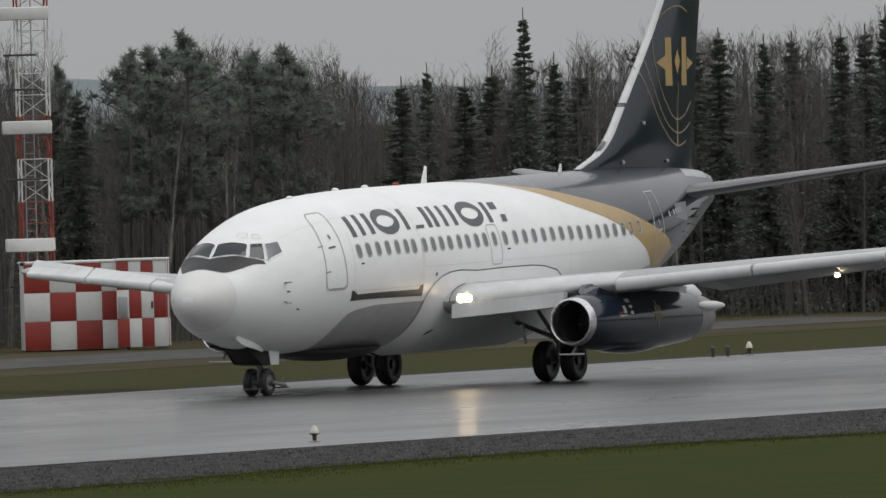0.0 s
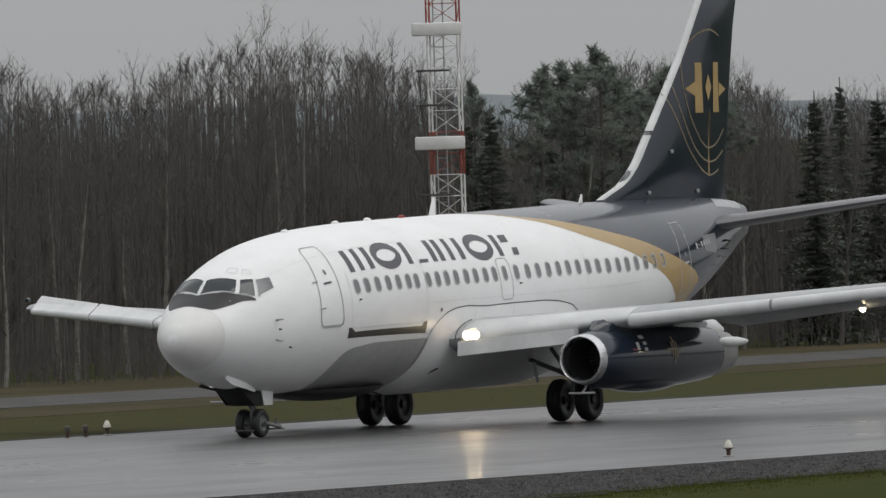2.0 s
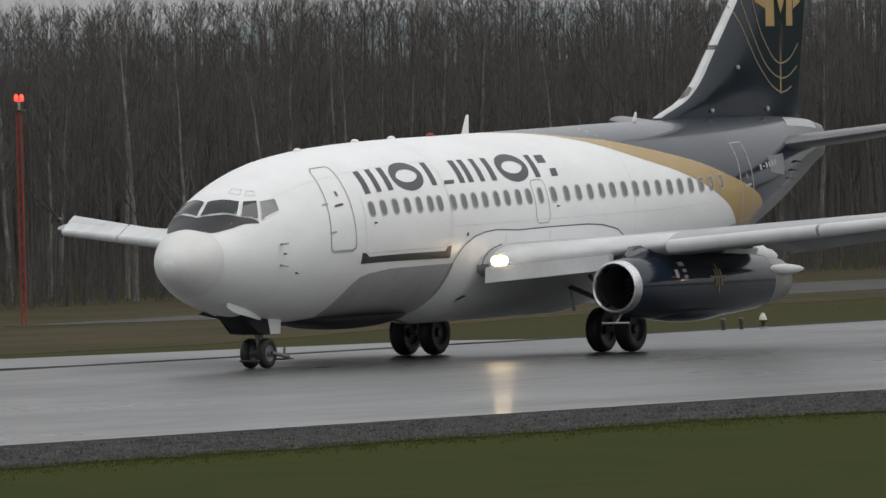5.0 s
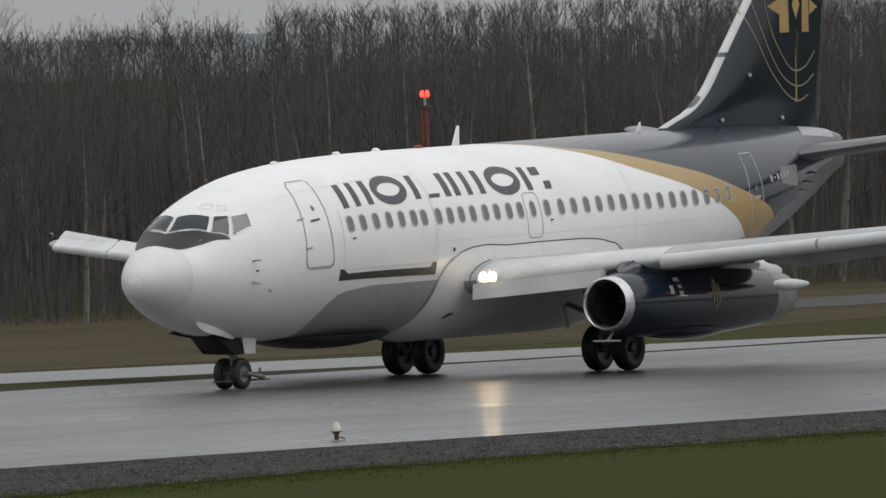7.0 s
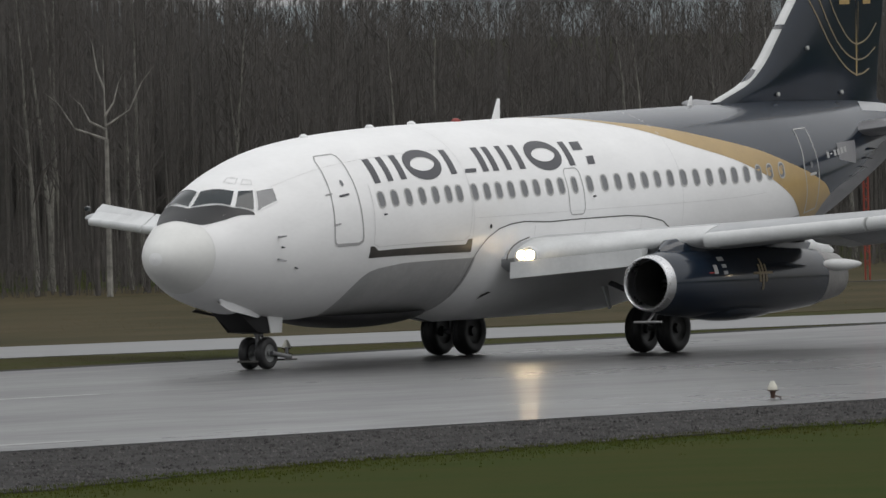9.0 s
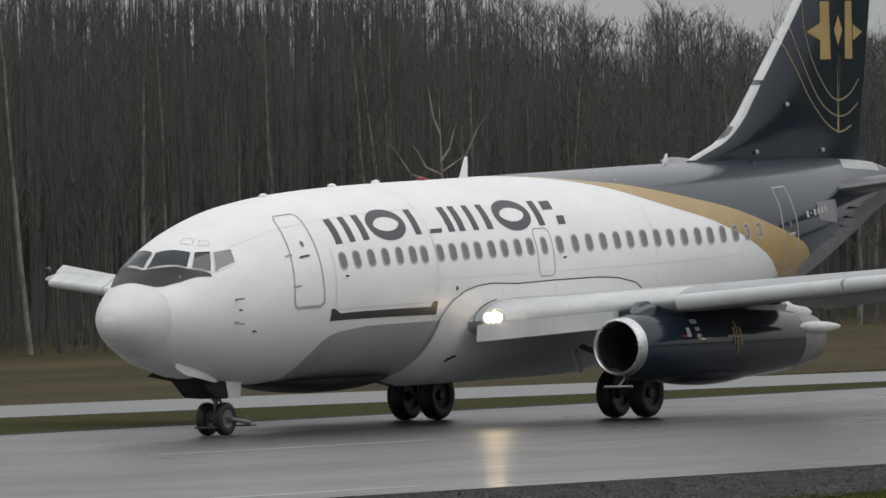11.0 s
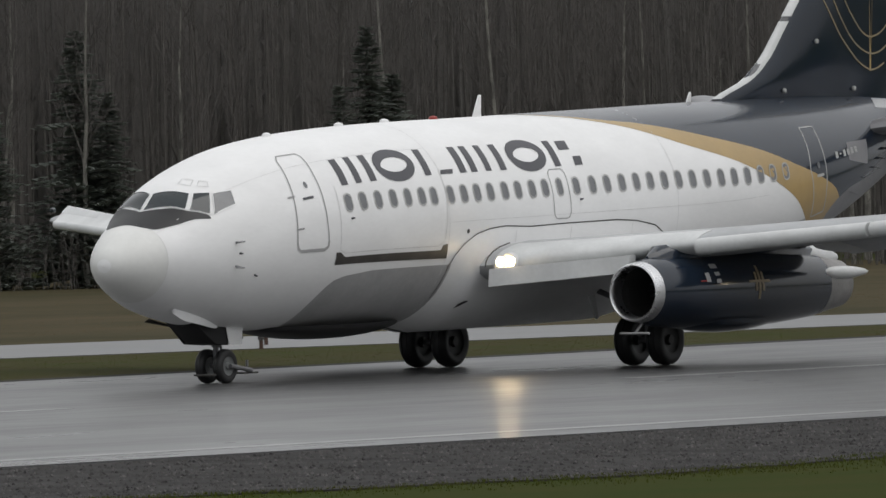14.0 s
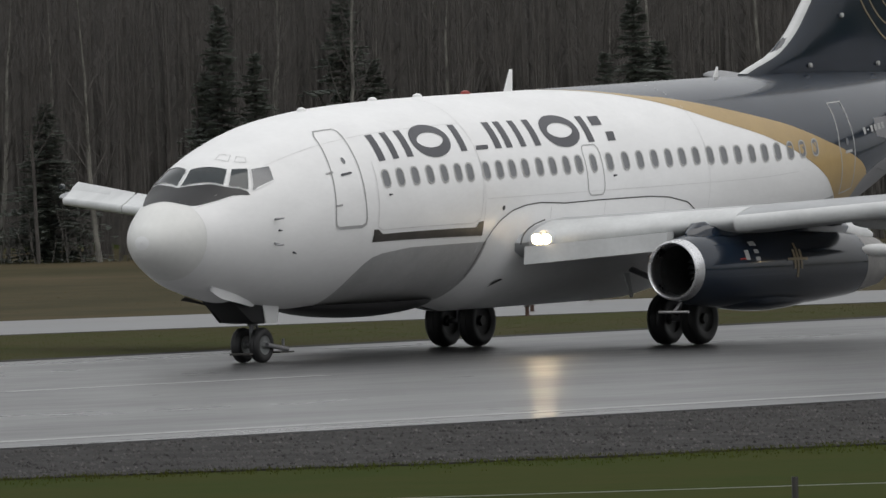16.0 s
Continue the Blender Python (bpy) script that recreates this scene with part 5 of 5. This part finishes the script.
def plant_wood():
    r = random.Random(11)
    kinds = [(bare_tree_meshes(20 + i, 8.0, 24, 9, i % 3 == 0), i % 3 == 0) for i in range(9)]
    first = {}
    for row in range(5):
        for i in range(52):
            x = 398 + (i + r.uniform(0, 1)) * (566 - 398) / 52
            y = wood_edge(x) + 0.8 + row * 2.8 + r.uniform(-1.3, 1.3)
            k = r.randrange(len(kinds))
            tall = crest(x, y) / 8.0 * r.choice((r.uniform(0.55, 0.85), r.uniform(0.80, 1.0), r.uniform(0.88, 1.07)))
            m = pose(x, y, -0.06, r.uniform(-2.5, 2.5), r.uniform(-2.5, 2.5), r.uniform(0, 360)) @ Matrix.Diagonal((1, 1, tall, 1))
            if k not in first:
                birch = kinds[k][1]
                first[k] = tree_thing("bare_birch" if birch else "bare_aspen", kinds[k][0], m, "leafless pale-barked birch at the edge of the wood" if birch else "leafless grey aspen at the edge of the wood", "tree", "bare trees of the wood")
            else:
                t = copy_thing(first[k], m)
                t.matrix_basis = m
    # a low spreading birch that leans out of the edge
    tv, tf, cv, cf = [], [], [], []
    fork = Vector((0, 0, 4.1))
    cone(tv, tf, Vector((0.0, 0, -0.1)), fork, 0.085, 0.055, 6)
    for dx, dz, up in ((-1.65, 1.30, 0.0), (-0.05, 2.45, -0.1), (1.25, 1.85, 0.35), (0.45, 1.70, 0.6), (-0.38, 2.75, 1.3), (-0.85, 1.1, 0.25)):
        a, b = fork + Vector((0.0 if up < 0.5 else -0.03, 0, up)), fork + Vector((dx, 0.2, dz))
        low, mid = a.lerp(b, 0.35) + Vector((0.14 * dx, 0, -0.10 * abs(dx))), a.lerp(b, 0.68) + Vector((0.06 * dx, 0.05, 0.06))
        cone(tv, tf, a, low, 0.034, 0.026, 5)
        cone(tv, tf, low, mid, 0.026, 0.017, 4)
        cone(tv, tf, mid, b, 0.017, 0.005, 4)
        for q in range(7):
            spray(cv, cf, mid.lerp(b, q / 6), (b - mid).normalized(), 0.5, 1, 4, 0.012, r)
    x, y = spot(57.12, -2.6)
    tree_thing("bare_birch", (mesh_of("trunk", tv, tf, M_WHITEBIRCH), mesh_of("crown", cv, cf, M_TWIG)), pose(x, y, -0.06, 0, 0, -57.12), "low spreading pale birch at the edge of the wood", "tree", "bare trees of the wood")
    # trees deeper in, one mass
    verts, faces = [], []
    for i in range(1500):
        x = r.uniform(392, 600)
        y = wood_edge(x) + 12 + r.uniform(0, 24)
        h = crest(x, y) * r.uniform(0.80, 1.02)
        p, lean = Vector((x, y, -0.1)), Vector((r.uniform(-0.4, 0.4), r.uniform(-0.4, 0.4), h))
        top = p + lean
        cone(verts, faces, p, top, 0.06, 0.008, 4)
        for k in range(26):
            t = 0.20 + 0.79 * r.random() ** 0.8
            o = p.lerp(top, t)
            a = r.uniform(0, 6.28)
            d = Vector((math.cos(a), math.sin(a), r.uniform(0.8, 2.2))).normalized()
            e = o + d * (0.4 + 1.5 * (1.06 - t)) * r.uniform(0.5, 1.1)
            sliver(verts, faces, o, e, 0.024, r)
            spray(verts, faces, o.lerp(e, 0.45), d, 0.50, 1, 5, 0.013, r)
            spray(verts, faces, o.lerp(e, 0.85), d, 0.42, 1, 5, 0.012, r)
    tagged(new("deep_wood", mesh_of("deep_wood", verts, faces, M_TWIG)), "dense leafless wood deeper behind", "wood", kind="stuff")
    # brush at the foot of the wood
    verts, faces = [], []
    for i in range(9000):
        x = r.uniform(392, 560)
        y = wood_edge(x) + abs(r.gauss(0, 8)) - 0.4
        h = r.uniform(0.4, 2.2) * (1 if r.random() < 0.8 else 1.7)
        p = Vector((x, y, -0.08))
        top = p + Vector((r.uniform(-0.4, 0.4), r.uniform(-0.4, 0.4), h))
        cone(verts, faces, p, top, 0.010, 0.003, 3)
        for k in range(6):
            o = p.lerp(top, r.uniform(0.3, 0.9))
            sliver(verts, faces, o, o + Vector((r.uniform(-0.4, 0.4), r.uniform(-0.4, 0.4), r.uniform(0.1, 0.7))), 0.012, r)
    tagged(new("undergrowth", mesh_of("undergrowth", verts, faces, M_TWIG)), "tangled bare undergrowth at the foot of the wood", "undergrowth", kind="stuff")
    # the far wood: close stems, and crowns that thin out towards the sky
    verts, faces = [], []
    for i in range(17000):
        x = r.uniform(385, 620)
        y = wood_edge(x) + 34 + r.uniform(0, 34)
        h = crest(x, y) * r.uniform(0.58, 0.95)
        w = r.uniform(0.05, 0.17)
        n = len(verts)
        lean = r.uniform(-0.4, 0.4)
        verts += [Vector((x - w, y, -0.1)), Vector((x + w * 0.5, y - w, -0.1)), Vector((x + lean * 0.4 + w * 0.9, y, h * 0.62)), Vector((x + lean, y, h)), Vector((x + lean * 0.5 - w * 0.9, y, h * 0.66))]
        faces += [(n, n + 1, n + 2, n + 3, n + 4)]
    for i in range(34000):
        x = r.uniform(388, 620)
        y = wood_edge(x) + 30 + r.uniform(0, 36)
        o = Vector((x, y, crest(x, y) * (1.0 - 0.62 * r.random() ** 1.1)))
        spray(verts, faces, o - Vector((0, 0, 0.5)), Vector((r.uniform(-0.4, 0.4), r.uniform(-0.4, 0.4), 1)), 0.6, 2, 6, 0.022, r)
    tagged(new("far_wood", mesh_of("far_wood", verts, faces, M_FARWOOD)), "far mass of the wood, paled for haze", "wood", kind="stuff")
    # spruces
    shapes = [spruce_meshes(50 + i, 6.3, 1.7 + 0.15 * i) for i in range(4)]
    spots = []
    # bearing, rise of the tip, how far behind the edge, spread
    for b, e, d, wide in ((54.341, -0.17, 3, 1.5), (54.444, -0.31, 2, 1.25), (54.698, -0.15, 3, 1.7), (54.783, -0.335, 2, 1.3), (55.531, -0.16, 4, 1.7), (55.447, -0.33, 3, 1.3), (53.842, -0.44, 3, 1.4), (55.60, -0.30, 5, 1.4), (54.30, -0.36, 4, 1.3),
                          (63.813, 0.122, 2, 1.15), (63.459, -0.06, 3, 1.3), (63.533, -0.024, 5, 1.0), (63.64, -0.07, 12, 1.7), (63.72, -0.038, 10, 1.8), (63.898, -0.005, 4, 1.2), (63.97, -0.05, 14, 1.7), (63.78, -0.08, 6, 1.4),
                          (64.14, 0.02, 14, 1.6), (64.30, 0.02, 16, 1.5), (64.37, 0.05, 12, 1.5), (64.50, 0.03, 4, 1.3), (64.58, 0.035, 15, 1.7), (64.72, 0.05, 4, 1.3), (64.79, 0.05, 14, 1.7), (64.85, 0.10, 3, 1.4), (64.92, 0.05, 5, 1.5), (62.53, -0.07, 6, 1.2), (62.46, -0.10, 8, 1.4)):
        x, y = spot(b, d)
        spots.append((x, y, 8.06 + math.hypot(x, y) * math.tan(radians(e)), wide))
    pine = None
    for b, e, d, wide in ((62.848, 0.078, 4, 1.15), (62.80, 0.035, 6, 1.1), (62.677, 0.030, 5, 1.0), (62.734, 0.037, 6, 1.1), (63.024, 0.018, 5, 1.1), (63.122, 0.030, 5, 1.1), (63.16, -0.01, 6, 1.1), (62.484, -0.005, 7, 0.7), (62.90, -0.01, 7, 1.2), (63.07, -0.02, 7, 1.0)):
        x, y = spot(b, d)
        h = 8.06 + math.hypot(x, y) * math.tan(radians(e))
        m = pose(x, y, -0.06, 0, 0, b * 977 % 360) @ Matrix.Diagonal((wide, wide, h / 8.0, 1))
        if pine is None:
            pine = tree_thing("pine", pine_meshes(91, 8.0), m, "dark green pine with a loose rounded crown", "tree", "pines of the wood")
        else:
            copy_thing(pine, m).matrix_basis = m
    made = []
    for i, (x, y, h, wide) in enumerate(spots):
        k = i % 4
        m = pose(x, y, -0.06, 0, 0, r.uniform(0, 360)) @ Matrix.Diagonal((wide * r.uniform(0.9, 1.1), wide, h / 6.3, 1))
        if len(made) < 4:
            made.append(tree_thing("spruce", shapes[k], m, "narrow dark green spruce in the bare wood", "tree", "spruces of the wood"))
        else:
            copy_thing(made[k], m).matrix_basis = m
    # a low ridge far away, its pale bluish tone painted in for haze
    verts, faces = [], []
    for i in range(120):
        a = radians(48 + 24 * i / 119)
        d = 2600
        h = 8 - 2.2 + 1.1 * math.sin(i * 0.21) + 0.6 * math.sin(i * 0.63) + r.uniform(-0.3, 0.3)
        verts += [Vector((d * math.sin(a), d * math.cos(a), -1)), Vector(((d + 60) * math.sin(a), (d + 60) * math.cos(a), h))]
        if i:
            n = len(verts)
            faces.append((n - 4, n - 2, n - 1, n - 3))
    tagged(new("far_ridge", mesh_of("far_ridge", verts, faces, M_RIDGE)), "low wooded ridge on the horizon, haze in its colour", "ridge", kind="structure")


plant_wood()

TAXI = [
    (0, 433.55, 220.64, -0.06), (0.5, 428.08, 220.71, -0.20), (1, 422.73, 220.75, -0.29), (1.5, 417.45, 220.80, -0.36),
    (2, 412.24, 220.85, -0.39), (2.5, 407.10, 220.91, -0.47), (3, 402.04, 220.99, -0.62), (3.5, 397.04, 221.07, -0.70),
    (4, 392.15, 221.15, -0.81), (4.2, 390.23, 221.18, -0.85), (6.3, 371.03, 221.63, -1.30), (6.5, 369.29, 221.67, -1.33),
    (7, 365.02, 221.78, -1.34), (7.5, 360.87, 221.87, -1.33), (8, 356.83, 221.95, -1.30), (8.2, 355.25, 221.98, -1.28),
    (10.3, 339.75, 222.15, -0.74), (10.5, 338.39, 222.16, -0.67), (11, 335.08, 222.17, -0.49), (11.5, 331.93, 222.16, -0.28),
    (12, 328.89, 222.16, -0.12), (12.5, 325.99, 222.16, 0.01), (13, 323.23, 222.17, 0.12), (13.5, 320.66, 222.16, 0.23),
    (14, 318.21, 222.16, 0.30), (14.5, 315.93, 222.16, 0.40), (15, 313.80, 222.11, 0.70), (15.5, 311.81, 221.98, 1.39),
    (16, 309.96, 221.75, 2.33),
]


def motions():
    walk(jet, [(t, pose(x, y, 0, 0, 0, a)) for t, x, y, a in TAXI])
    # the wheels roll as far as the jet has gone
    gone, last, rolled = 0.0, None, []
    for i in range(frame(16.0)):
        x, y = lerp_rows([r[:3] for r in TAXI], i / FPS)
        if last:
            gone += math.hypot(x - last[0], y - last[1])
        last = (x, y)
        rolled.append((i / FPS, gone))
    for wheel, at, radius in WHEELS:
        walk(wheel, [(t, pose(*at, 0, -math.degrees(g / radius) % 360, 0)) for t, g in rolled])


motions()
